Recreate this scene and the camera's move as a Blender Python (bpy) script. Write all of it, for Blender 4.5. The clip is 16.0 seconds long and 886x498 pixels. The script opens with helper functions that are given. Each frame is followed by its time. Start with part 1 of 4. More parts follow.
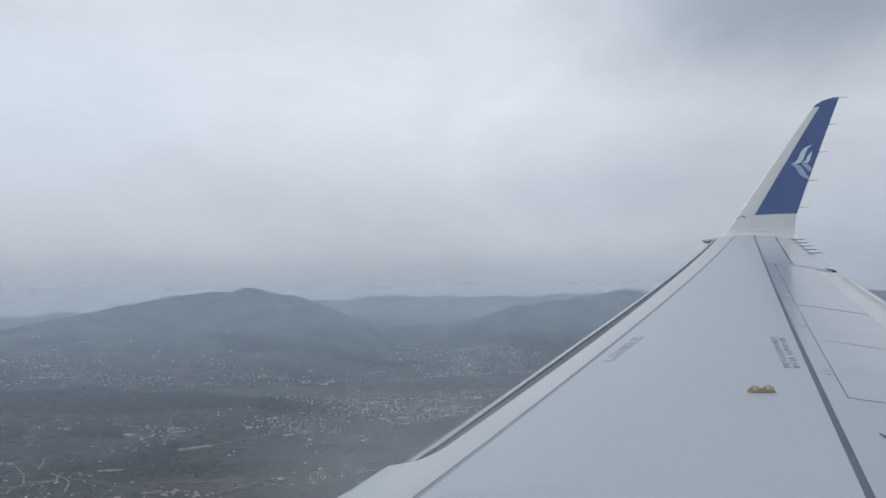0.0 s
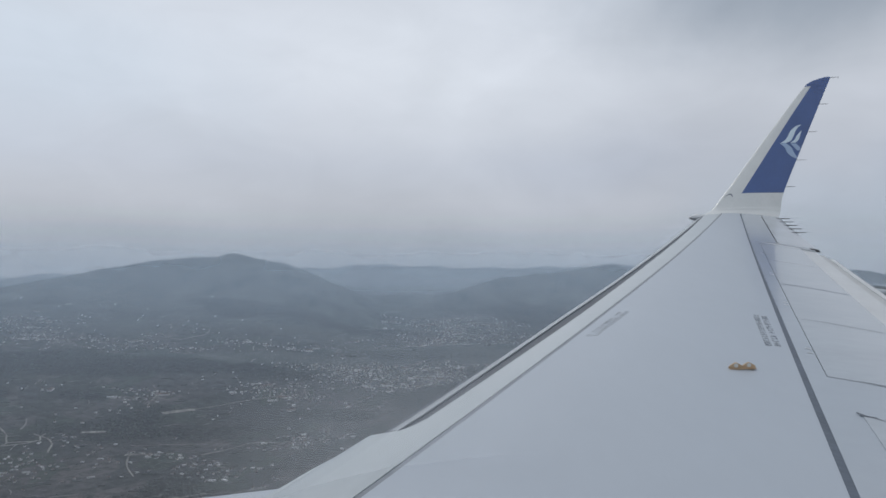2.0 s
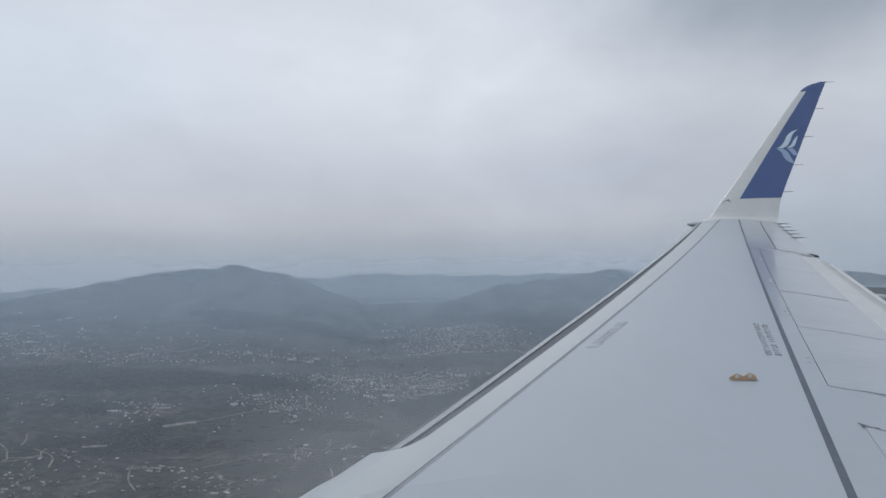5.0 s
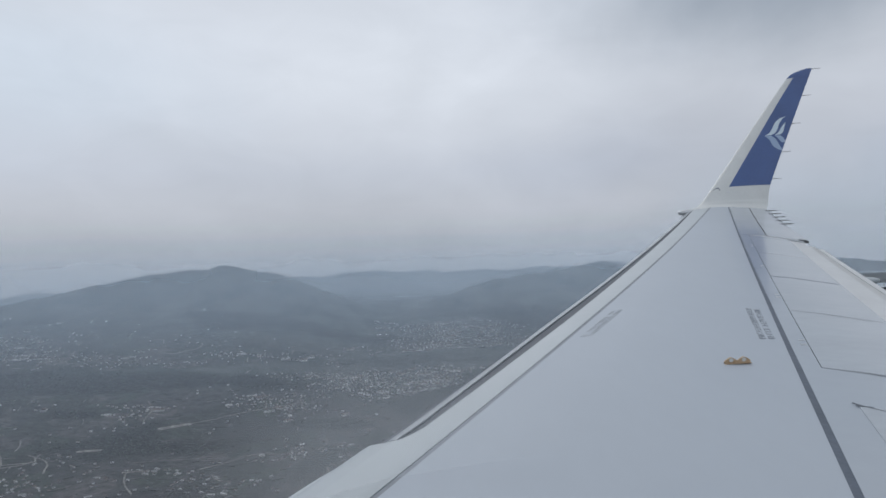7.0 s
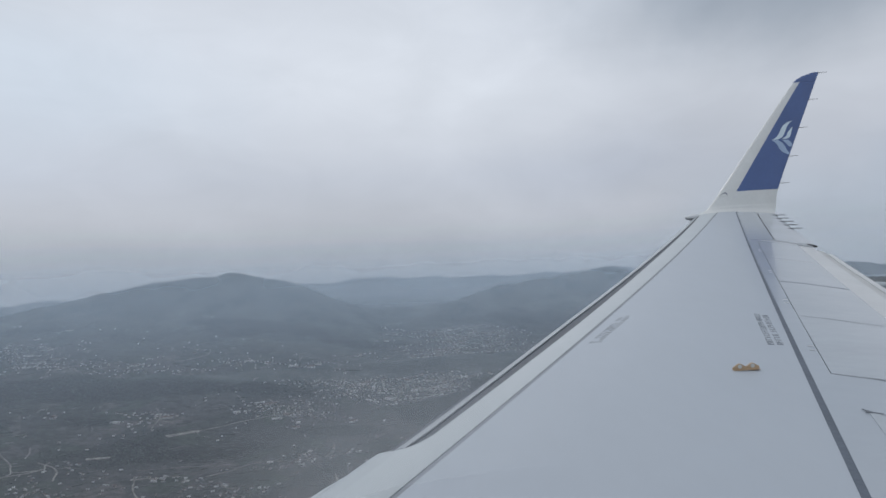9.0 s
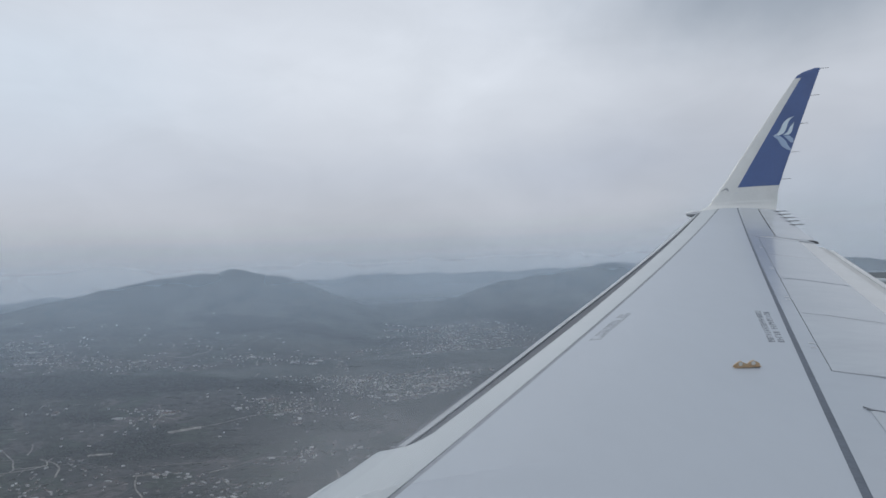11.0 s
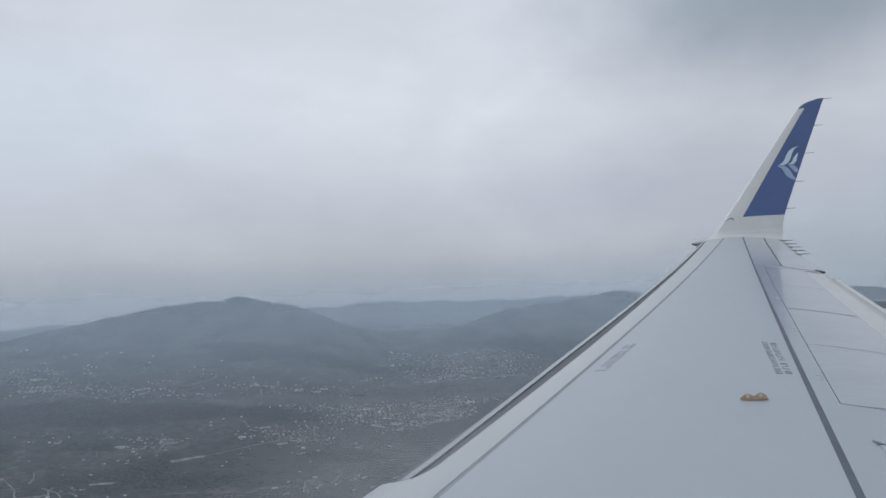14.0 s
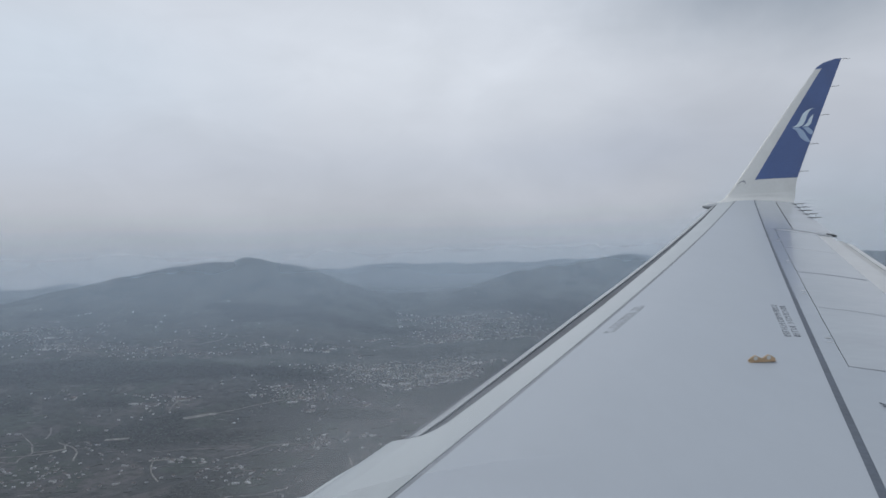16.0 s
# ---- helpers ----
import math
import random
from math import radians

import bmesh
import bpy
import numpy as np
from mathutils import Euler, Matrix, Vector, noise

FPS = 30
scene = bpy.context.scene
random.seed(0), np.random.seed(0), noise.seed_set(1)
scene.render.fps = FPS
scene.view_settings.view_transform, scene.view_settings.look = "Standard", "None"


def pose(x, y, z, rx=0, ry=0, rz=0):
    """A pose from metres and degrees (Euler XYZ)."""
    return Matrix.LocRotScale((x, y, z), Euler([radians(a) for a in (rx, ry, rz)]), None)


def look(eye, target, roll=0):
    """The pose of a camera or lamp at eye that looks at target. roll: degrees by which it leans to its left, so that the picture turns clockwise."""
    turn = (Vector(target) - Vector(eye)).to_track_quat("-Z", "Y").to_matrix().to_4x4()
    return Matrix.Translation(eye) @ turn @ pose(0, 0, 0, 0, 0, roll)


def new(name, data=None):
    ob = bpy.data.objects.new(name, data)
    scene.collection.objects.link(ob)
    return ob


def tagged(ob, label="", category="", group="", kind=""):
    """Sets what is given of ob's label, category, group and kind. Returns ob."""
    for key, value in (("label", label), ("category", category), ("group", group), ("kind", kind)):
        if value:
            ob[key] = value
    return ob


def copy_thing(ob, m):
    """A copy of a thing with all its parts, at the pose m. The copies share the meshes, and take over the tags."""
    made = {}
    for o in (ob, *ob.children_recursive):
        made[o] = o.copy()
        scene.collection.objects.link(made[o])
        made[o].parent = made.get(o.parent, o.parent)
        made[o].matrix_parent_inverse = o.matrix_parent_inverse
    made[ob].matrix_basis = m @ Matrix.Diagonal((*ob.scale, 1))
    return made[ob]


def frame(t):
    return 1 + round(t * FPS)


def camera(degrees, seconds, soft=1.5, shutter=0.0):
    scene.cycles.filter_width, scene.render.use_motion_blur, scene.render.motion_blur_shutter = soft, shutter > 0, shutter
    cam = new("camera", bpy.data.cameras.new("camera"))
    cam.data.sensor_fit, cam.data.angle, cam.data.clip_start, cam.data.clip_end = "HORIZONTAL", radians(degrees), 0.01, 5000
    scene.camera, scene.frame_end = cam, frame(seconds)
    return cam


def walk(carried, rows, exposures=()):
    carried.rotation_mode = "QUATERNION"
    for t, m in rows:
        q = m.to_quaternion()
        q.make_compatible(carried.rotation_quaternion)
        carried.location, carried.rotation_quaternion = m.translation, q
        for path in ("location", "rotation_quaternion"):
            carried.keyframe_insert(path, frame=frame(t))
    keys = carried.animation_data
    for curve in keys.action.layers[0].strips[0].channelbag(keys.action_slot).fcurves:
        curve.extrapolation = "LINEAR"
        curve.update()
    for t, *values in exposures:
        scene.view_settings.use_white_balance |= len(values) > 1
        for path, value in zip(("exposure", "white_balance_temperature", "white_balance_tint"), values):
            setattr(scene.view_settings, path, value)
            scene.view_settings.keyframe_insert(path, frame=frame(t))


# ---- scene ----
# A handheld camera at an airliner's window. Ground level near the coast is z = 0, x runs aft, y outboard.
cam = camera(66.3, 16.0, soft=1.6)
PATH = [
    (0.0, 0.008, -0.021, 479.965, 3.70, -0.03, 1.48),
    (0.5, 0.010, -0.007, 480.001, 2.50, -0.43, 1.10),
    (1.0, 0.011, 0.001, 480.001, 1.62, -1.19, 0.80),
    (1.5, 0.010, 0.003, 480.010, 1.72, -1.53, 0.67),
    (2.0, 0.006, 0.010, 479.971, 1.22, -1.35, 0.33),
    (2.5, 0.012, 0.014, 479.995, 0.84, -1.08, 0.36),
    (3.0, 0.001, -0.006, 479.994, 0.99, -1.17, 0.35),
    (3.5, 0.008, 0.007, 480.004, 1.21, -1.05, 0.44),
    (4.0, 0.013, 0.006, 480.018, 1.92, -0.93, 0.48),
    (6.5, 0.005, 0.018, 480.001, 1.67, 0.56, -0.26),
    (7.0, 0.003, 0.018, 479.988, 1.54, 0.88, -0.37),
    (7.5, 0.006, 0.006, 479.976, 2.00, 1.20, -0.24),
    (8.0, 0.002, -0.000, 479.994, 2.39, 1.33, -0.13),
    (8.5, 0.006, 0.006, 480.007, 2.02, 1.36, 0.21),
    (9.0, 0.000, 0.000, 480.000, 2.05, 1.20, 0.22),
    (11.5, 0.008, 0.011, 480.010, 1.70, 1.28, 0.33),
    (12.0, -0.003, -0.011, 479.991, 1.88, 1.01, 0.35),
    (12.5, 0.008, -0.001, 480.002, 2.05, 1.02, 0.60),
    (13.0, 0.002, -0.013, 479.999, 2.54, 1.00, 0.79),
    (13.5, 0.009, -0.022, 480.003, 3.19, 1.13, 0.86),
    (14.0, 0.011, -0.004, 480.025, 4.10, 1.13, 0.76),
    (14.5, 0.012, -0.007, 480.001, 3.67, 0.89, 0.40),
    (15.0, 0.003, -0.007, 480.037, 2.91, 0.84, 0.69),
    (15.5, 0.008, 0.003, 480.029, 1.71, 0.73, 1.39),
    (16.0, 0.003, 0.005, 480.018, 0.91, 0.80, 1.45),
]
# the aircraft's bank, pitch and heading over the ground, turned about the window
AIR = pose(0, 0, 480, 0.6, 0.9, -0.5) @ pose(0, 0, -480)
walk(cam, [(t, AIR @ pose(x, y, z, 90 + p, q, w)) for t, x, y, z, p, q, w in PATH],
     exposures=((0.0, 0.07), (0.5, 0.07), (1.0, -0.01), (4.0, 0.01), (12.0, 0.0), (13.5, -0.03), (16.0, -0.04)))

# ---- light ----
SUN_EL, SUN_AZ = 52.0, -35.0


def build_world():
    world = bpy.data.worlds.new("overcast_sky")
    scene.world = world
    world.use_nodes = True
    nt = world.node_tree
    nt.nodes.clear()
    N = nt.nodes.new
    link = nt.links.new
    out, bg = N("ShaderNodeOutputWorld"), N("ShaderNodeBackground")
    link(bg.outputs[0], out.inputs[0])
    tc, sep = N("ShaderNodeTexCoord"), N("ShaderNodeSeparateXYZ")
    link(tc.outputs["Generated"], sep.inputs[0])
    # brightness of the cloud deck by height above the horizon
    ramp = N("ShaderNodeValToRGB")
    el = ramp.color_ramp.elements
    el[0].position, el[0].color = 0.0, (0.380, 0.406, 0.452, 1)
    el[1].position, el[1].color = 1.0, (0.60, 0.635, 0.69, 1)
    for pos, c in ((0.035, (0.438, 0.461, 0.508)), (0.09, (0.493, 0.52, 0.583)), (0.15, (0.53, 0.565, 0.64)), (0.20, (0.59, 0.625, 0.695)), (0.27, (0.655, 0.695, 0.765)), (0.42, (0.67, 0.715, 0.785))):
        e = el.new(pos)
        e.color = (*c, 1)
    link(sep.outputs[2], ramp.inputs[0])
    # layers of cloud, stretched along the horizon
    mp = N("ShaderNodeMapping")
    mp.inputs["Scale"].default_value = (1.3, 1.3, 2.7)
    mp.inputs["Location"].default_value = (0.35, 0.1, 0.2)
    link(tc.outputs["Generated"], mp.inputs[0])
    n1 = N("ShaderNodeTexNoise")
    n1.inputs["Scale"].default_value, n1.inputs["Detail"].default_value, n1.inputs["Roughness"].default_value = 1.5, 4.0, 0.45
    n1.inputs["Distortion"].default_value = 0.4
    link(mp.outputs[0], n1.inputs["Vector"])
    lay = N("ShaderNodeMapRange")
    lay.inputs["From Min"].default_value, lay.inputs["From Max"].default_value = 0.32, 0.68
    lay.inputs["To Min"].default_value, lay.inputs["To Max"].default_value = 0.90, 1.08
    link(n1.outputs[0], lay.inputs[0])
    n2 = N("ShaderNodeTexNoise")
    n2.inputs["Scale"].default_value, n2.inputs["Detail"].default_value, n2.inputs["Roughness"].default_value = 5.0, 6.0, 0.55
    n2.inputs["Distortion"].default_value = 0.6
    link(mp.outputs[0], n2.inputs["Vector"])
    wisp = N("ShaderNodeMapRange")
    wisp.inputs["From Min"].default_value, wisp.inputs["From Max"].default_value = 0.3, 0.7
    wisp.inputs["To Min"].default_value, wisp.inputs["To Max"].default_value = 0.965, 1.035
    link(n2.outputs[0], wisp.inputs[0])
    deck = N("ShaderNodeMath")
    deck.operation = "MULTIPLY"
    link(lay.outputs[0], deck.inputs[0])
    link(wisp.outputs[0], deck.inputs[1])
    mul = N("ShaderNodeVectorMath")
    mul.operation = "SCALE"
    link(ramp.outputs[0], mul.inputs[0])
    link(deck.outputs[0], mul.inputs["Scale"])
    # darker and brighter parts of the deck, such as the heavy grey cloud aft of the wing
    def heavy(az, elev, sharp, tint, src):
        a, e = radians(az), radians(elev)
        dot = N("ShaderNodeVectorMath")
        dot.operation = "DISTANCE"
        dot.inputs[1].default_value = (math.sin(a) * math.cos(e), math.cos(a) * math.cos(e), math.sin(e) * 2.6)
        st = N("ShaderNodeVectorMath")
        st.operation = "MULTIPLY"
        st.inputs[1].default_value = (1, 1, 2.6)
        link(tc.outputs["Generated"], st.inputs[0])
        wob = N("ShaderNodeMixRGB")
        wob.blend_type, wob.inputs[0].default_value = "LINEAR_LIGHT", 0.14
        n = N("ShaderNodeTexNoise")
        n.inputs["Scale"].default_value, n.inputs["Detail"].default_value = 4.5, 5.0
        link(tc.outputs["Generated"], n.inputs["Vector"])
        link(st.outputs[0], wob.inputs[1])
        link(n.outputs["Color"], wob.inputs[2])
        link(wob.outputs[0], dot.inputs[0])
        mr = N("ShaderNodeMapRange")
        mr.interpolation_type = "SMOOTHSTEP"
        mr.inputs["From Min"].default_value, mr.inputs["From Max"].default_value = sharp
        mr.inputs["To Min"].default_value, mr.inputs["To Max"].default_value = 1.0, 0.0
        link(dot.outputs["Value"], mr.inputs[0])
        m = N("ShaderNodeMixRGB")
        m.blend_type = "MULTIPLY"
        m.use_clamp = False
        link(mr.outputs[0], m.inputs[0])
        link(src, m.inputs[1])
        m.inputs[2].default_value = (*tint, 1)
        return m.outputs[0]
    cloud = heavy(29.5, 23.0, (0.09, 0.42), (0.525, 0.57, 0.61), mul.outputs[0])
    # a brighter break in the deck, a grey streak below it, and bluer thin cloud at both ends
    cloud = heavy(-2.0, 14.5, (0.04, 0.46), (1.08, 1.08, 1.07), cloud)
    cloud = heavy(14.0, 9.3, (0.02, 0.24), (0.925, 0.935, 0.955), cloud)
    cloud = heavy(-33.0, 15.0, (0.05, 0.40), (0.945, 0.987, 1.01), cloud)
    cloud = heavy(32.0, 3.5, (0.02, 0.30), (0.90, 0.96, 1.01), cloud)
    sky = N("ShaderNodeTexSky")
    sky.sky_type, sky.sun_disc = "NISHITA", False
    sky.sun_elevation, sky.sun_rotation = radians(SUN_EL), radians(SUN_AZ)
    dim = N("ShaderNodeVectorMath")
    dim.operation = "SCALE"
    dim.inputs["Scale"].default_value = 0.08
    link(sky.outputs[0], dim.inputs[0])
    mix = N("ShaderNodeMixRGB")
    mix.inputs[0].default_value = 0.08
    link(cloud, mix.inputs[1])
    link(dim.outputs[0], mix.inputs[2])
    link(mix.outputs[0], bg.inputs[0])
    bg.inputs[1].default_value = 1.0


build_world()
sun = new("sun", bpy.data.lights.new("sun", "SUN"))
sun.data.energy, sun.data.angle, sun.data.color = 0.55, radians(25), (1.0, 0.97, 0.93)
sun.matrix_world = look((0, 0, 0), (-math.sin(radians(SUN_AZ)) * math.cos(radians(SUN_EL)), -math.cos(radians(SUN_AZ)) * math.cos(radians(SUN_EL)), -math.sin(radians(SUN_EL))))

# ---- materials ----


def material(name, base, rough=0.5, metal=0.0, coat=0.0, vary=0.06, scale=(4, 40), bump=0.0, space="Object", stretch=(1, 1, 1), spec=0.5):
    """A surface with broad stains and fine grain round a base colour."""
    m = bpy.data.materials.new(name)
    m.use_nodes = True
    nt = m.node_tree
    N, link = nt.nodes.new, nt.links.new
    b = nt.nodes["Principled BSDF"]
    b.inputs["Roughness"].default_value, b.inputs["Metallic"].default_value = rough, metal
    b.inputs["Coat Weight"].default_value, b.inputs["Coat Roughness"].default_value = coat, 0.06
    b.inputs["Specular IOR Level"].default_value = spec
    tc, mp = N("ShaderNodeTexCoord"), N("ShaderNodeMapping")
    mp.inputs["Scale"].default_value = stretch
    where = N("ShaderNodeNewGeometry").outputs["Position"] if space == "Position" else tc.outputs[space]
    link(where, mp.inputs[0])
    cols = []
    for k, s in enumerate(scale):
        n = N("ShaderNodeTexNoise")
        n.inputs["Scale"].default_value, n.inputs["Detail"].default_value = s, 5.0
        link(mp.outputs[0], n.inputs["Vector"])
        r = N("ShaderNodeMapRange")
        r.inputs["From Min"].default_value, r.inputs["From Max"].default_value = 0.3, 0.7
        r.inputs["To Min"].default_value, r.inputs["To Max"].default_value = 1 - vary / (1 + k), 1 + vary / (1 + k)
        link(n.outputs[0], r.inputs[0])
        cols.append((n, r))
    mu = N("ShaderNodeMath")
    mu.operation = "MULTIPLY"
    link(cols[0][1].outputs[0], mu.inputs[0])
    link(cols[1][1].outputs[0], mu.inputs[1])
    v = N("ShaderNodeVectorMath")
    v.operation = "SCALE"
    v.inputs[0].default_value = base
    link(mu.outputs[0], v.inputs["Scale"])
    link(v.outputs[0], b.inputs["Base Color"])
    if bump:
        bp = N("ShaderNodeBump")
        bp.inputs["Strength"].default_value, bp.inputs["Distance"].default_value = bump, 0.02
        link(cols[1][0].outputs[0], bp.inputs["Height"])
        link(bp.outputs[0], b.inputs["Normal"])
    return m


M_SKIN = material("wing_grey_paint", (0.425, 0.474, 0.533), 0.40, 0, 0.12, 0.022, (0.7, 9), 0.0, stretch=(1, 0.35, 1))
M_REAR = material("rear_panel_paint", (0.41, 0.455, 0.51), 0.2, 0, 0.25, 0.03, (0.9, 7), 0.05, stretch=(0.5, 1, 1))
M_FRONT = material("light_grey_paint", (0.447, 0.495, 0.520), 0.33, 0, 0.25, 0.05, (0.9, 11))
M_SPOIL = material("spoiler_paint", (0.43, 0.47, 0.515), 0.2, 0, 0.3, 0.05, (1.3, 14), stretch=(0.4, 1, 1))
M_FLAP = material("flap_paint", (0.57, 0.59, 0.60), 0.35, 0, 0.2, 0.06, (1.5, 12))
M_FLAP_DULL = material("bare_flap_strip", (0.47, 0.485, 0.485), 0.45, 0, 0.0, 0.08, (2, 15))
M_SLAT = material("slat_grey_paint", (0.36, 0.39, 0.42), 0.35, 0, 0.15, 0.06, (0.9, 11))
M_STRIP = material("shaded_strip_paint", (0.35, 0.375, 0.41), 0.45, 0, 0.0, 0.06, (2, 15))
M_WHITE = material("white_gloss_paint", (0.70, 0.72, 0.71), 0.25, 0, 0.4, 0.04, (2, 20))
M_BLUE = material("royal_blue_gloss_paint", (0.050, 0.105, 0.285), 0.3, 0, 0.4, 0.08, (1.5, 20))
M_LOGO = material("pale_blue_marking_paint", (0.62, 0.74, 0.82), 0.35, 0, 0.2, 0.03, (3, 20))
M_LOGO2 = material("mid_blue_marking_paint", (0.34, 0.46, 0.64), 0.35, 0, 0.2, 0.03, (3, 20))
M_SEAL = material("dark_sealant", (0.098, 0.122, 0.160), 0.55, 0, 0, 0.12, (3, 30), 0.2)
M_SEAM = material("grey_sealant", (0.25, 0.275, 0.31), 0.6, 0, 0, 0.12, (3, 30), 0.2)
# the shade inside the slot and panel gaps is put into this dark grey
M_GAP = material("slot_shade_grey", (0.082, 0.096, 0.120), 0.6, 0.0, 0, 0.15, (3, 30))
M_GLINT = material("bright_glint_metal", (0.62, 0.64, 0.66), 0.3, 0.6, 0, 0.06, (3, 30))
M_ORANGE = material("orange_bracket_paint", (0.54, 0.405, 0.27), 0.55, 0, 0, 0.12, (20, 90), 0.2)
M_TEXT_FADED = material("worn_stencil_paint", (0.39, 0.42, 0.45), 0.6, 0, 0, 0.15, (10, 80))
M_TEXT = material("stencil_grey_paint", (0.17, 0.19, 0.22), 0.6, 0, 0, 0.1, (10, 80))
M_WICK = material("wick_black_rod", (0.05, 0.055, 0.06), 0.6, 0, 0, 0.1, (10, 80))
M_LENS = material("tip_light_lens", (0.62, 0.64, 0.66), 0.15, 0, 0.6, 0.05, (10, 80))
M_CABIN = material("cabin_wall_plastic", (0.50, 0.49, 0.47), 0.55, 0, 0, 0.05, (3, 30), 0.1)

# ---- building helpers ----


def part(name, bm, mat, parent=None, label="", smooth=True):
    me = bpy.data.meshes.new(name)
    bmesh.ops.recalc_face_normals(bm, faces=bm.faces)
    bm.to_mesh(me)
    bm.free()
    if smooth:
        for f in me.polygons:
            f.use_smooth = True
        me.set_sharp_from_angle(angle=radians(40))
    me.materials.append(mat)
    ob = new(name, me)
    ob.parent = parent
    return tagged(ob, label)


# ---- the wing, in the aircraft's own axes: x aft, y out from the centreline, z up ----
TIP, SWEEP, DIHEDRAL = 16.23, 0.523, math.tan(radians(5.1))
THICK = ((0, 0), (0.01, 0.011), (0.03, 0.022), (0.08, 0.038), (0.15, 0.05), (0.3, 0.059), (0.45, 0.058), (0.6, 0.05), (0.75, 0.036), (0.9, 0.016), (1.0, 0.0), (1.3, -0.05))


def chord(s):
    return 3.85 - 0.215 * (s - 6.4)


def top(s, a):
    """Height of the wing's upper face at s metres out and a metres aft."""
    c = (a - SWEEP * s) / chord(s)
    h = float(np.interp(c, [k for k, _ in THICK], [v for _, v in THICK]))
    return DIHEDRAL * s + 0.392 * max(0, (s - 2) / 14.4) ** 2.677 + (1.037 * h - 0.0228 * max(c, 0)) * chord(s)


def front_line(s):
    return 0.758 + 0.511 * s


def rear_line(s):
    return 3.432 + 0.3703 * s


def hinge_line(s):
    return 3.574 + 0.3714 * s


def slot_fore(s):
    """Rear lip of the slats, aft of the leading edge."""
    return SWEEP * s + float(np.interp(s, (5.3, 5.6, 6.4, 8, 10, 14.2, 16), (0.34, 0.35, 0.32, 0.26, 0.24, 0.20, 0.19)))


def slot_aft(s):
    return SWEEP * s + float(np.interp(s, (5.3, 6, 8, 11, 14, 16), (0.43, 0.43, 0.41, 0.33, 0.27, 0.215)))


def at_chord(c):
    return lambda s: SWEEP * s + c * chord(s)


def off(line, d):
    return lambda s: line(s) + d


def slab(s0, s1, fore, aft, lift=0.0, thick=0.012, ns=24, na=6, drop=None):
    """A panel that follows the wing's upper face between two lines; s0 and s1 may be given for the fore and aft edge, s1 also as a curve."""
    bm = bmesh.new()
    f0, g0 = s0 if isinstance(s0, tuple) else (s0, s0)
    f1, g1 = s1 if isinstance(s1, tuple) else (s1, s1)
    end = s1 if callable(s1) else lambda v: f1 * (1 - v) + g1 * v
    grid = [[], []]
    for i in range(ns + 1):
        u = i / ns
        rows_ = ([], [])
        for j in range(na + 1):
            v = j / na
            s = (f0 * (1 - v) + g0 * v) * (1 - u) + end(v) * u
            a = fore(s) * (1 - v) + aft(s) * v
            z = top(s, a) + lift + (drop(v) if drop else 0)
            rows_[0].append(bm.verts.new((a, s, z)))
            rows_[1].append(bm.verts.new((a, s, z - thick)))
        grid[0].append(rows_[0])
        grid[1].append(rows_[1])
    for i in range(ns):
        for j in range(na):
            for k in (0, 1):
                g = grid[k]
                q = (g[i][j], g[i + 1][j], g[i + 1][j + 1], g[i][j + 1])
                bm.faces.new(q if k else q[::-1])
    rim = [(i, 0) for i in range(ns)] + [(ns, j) for j in range(na)] + [(i, na) for i in range(ns, 0, -1)] + [(0, j) for j in range(na, 0, -1)]
    for (i, j), (k, l) in zip(rim, rim[1:] + rim[:1]):
        bm.faces.new((grid[0][i][j], grid[0][k][l], grid[1][k][l], grid[1][i][j]))
    return bm


def tube(pts, r, sides=6, taper=1.0):
    bm = bmesh.new()
    rings = []
    n = len(pts)
    for i, p_ in enumerate(pts):
        d = (Vector(pts[min(i + 1, n - 1)]) - Vector(pts[max(i - 1, 0)])).normalized()
        u = d.orthogonal().normalized()
        w = d.cross(u)
        rr = r * (1 + (taper - 1) * i / (n - 1))
        rings.append([bm.verts.new(Vector(p_) + rr * (math.cos(2 * math.pi * k / sides) * u + math.sin(2 * math.pi * k / sides) * w)) for k in range(sides)])
    for a_, b_ in zip(rings, rings[1:]):
        for k in range(sides):
            bm.faces.new((a_[k], a_[(k + 1) % sides], b_[(k + 1) % sides], b_[k]))
    bm.faces.new(rings[0][::-1])
    bm.faces.new(rings[-1])
    return bm


wing = tagged(new("aircraft_wing"), "light grey airliner wing with dark panel seams and blue winglet", "aircraft wing")
wing.matrix_world = AIR @ pose(-3.469, -1.599, 477.990, 2.444, -3.617, -1.338)


def build_core():
    """The closed wing box under the panels."""
    bm = bmesh.new()
    cs = (0.03, 0.06, 0.12, 0.2, 0.35, 0.5, 0.66, 0.8, 0.87)
    rings = []
    for i in range(31):
        s = 1.9 + (TIP - 1.9) * i / 30
        up = [bm.verts.new((at_chord(c)(s), s, top(s, at_chord(c)(s)) - 0.03)) for c in cs]
        lo = [bm.verts.new((at_chord(c)(s), s, top(s, at_chord(c)(s)) - 0.05 - chord(s) * (0.02 + 0.27 * c * (0.95 - c)))) for c in reversed(cs)]
        rings.append(up + lo)
    n = len(rings[0])
    for a_, b_ in zip(rings, rings[1:]):
        for k in range(n):
            bm.faces.new((a_[k], a_[(k + 1) % n], b_[(k + 1) % n], b_[k]))
    bm.faces.new(rings[0])
    bm.faces.new(rings[-1][::-1])
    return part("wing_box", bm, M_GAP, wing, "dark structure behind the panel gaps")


def seam_half(s):
    """Half the width of the dark sealant band, narrower towards the tip."""
    return 0.0255 - 0.008 * smooth_step((s - 5) / 9)


def smooth_step(u):
    u = max(0.0, min(1.0, u))
    return u * u * (3 - 2 * u)


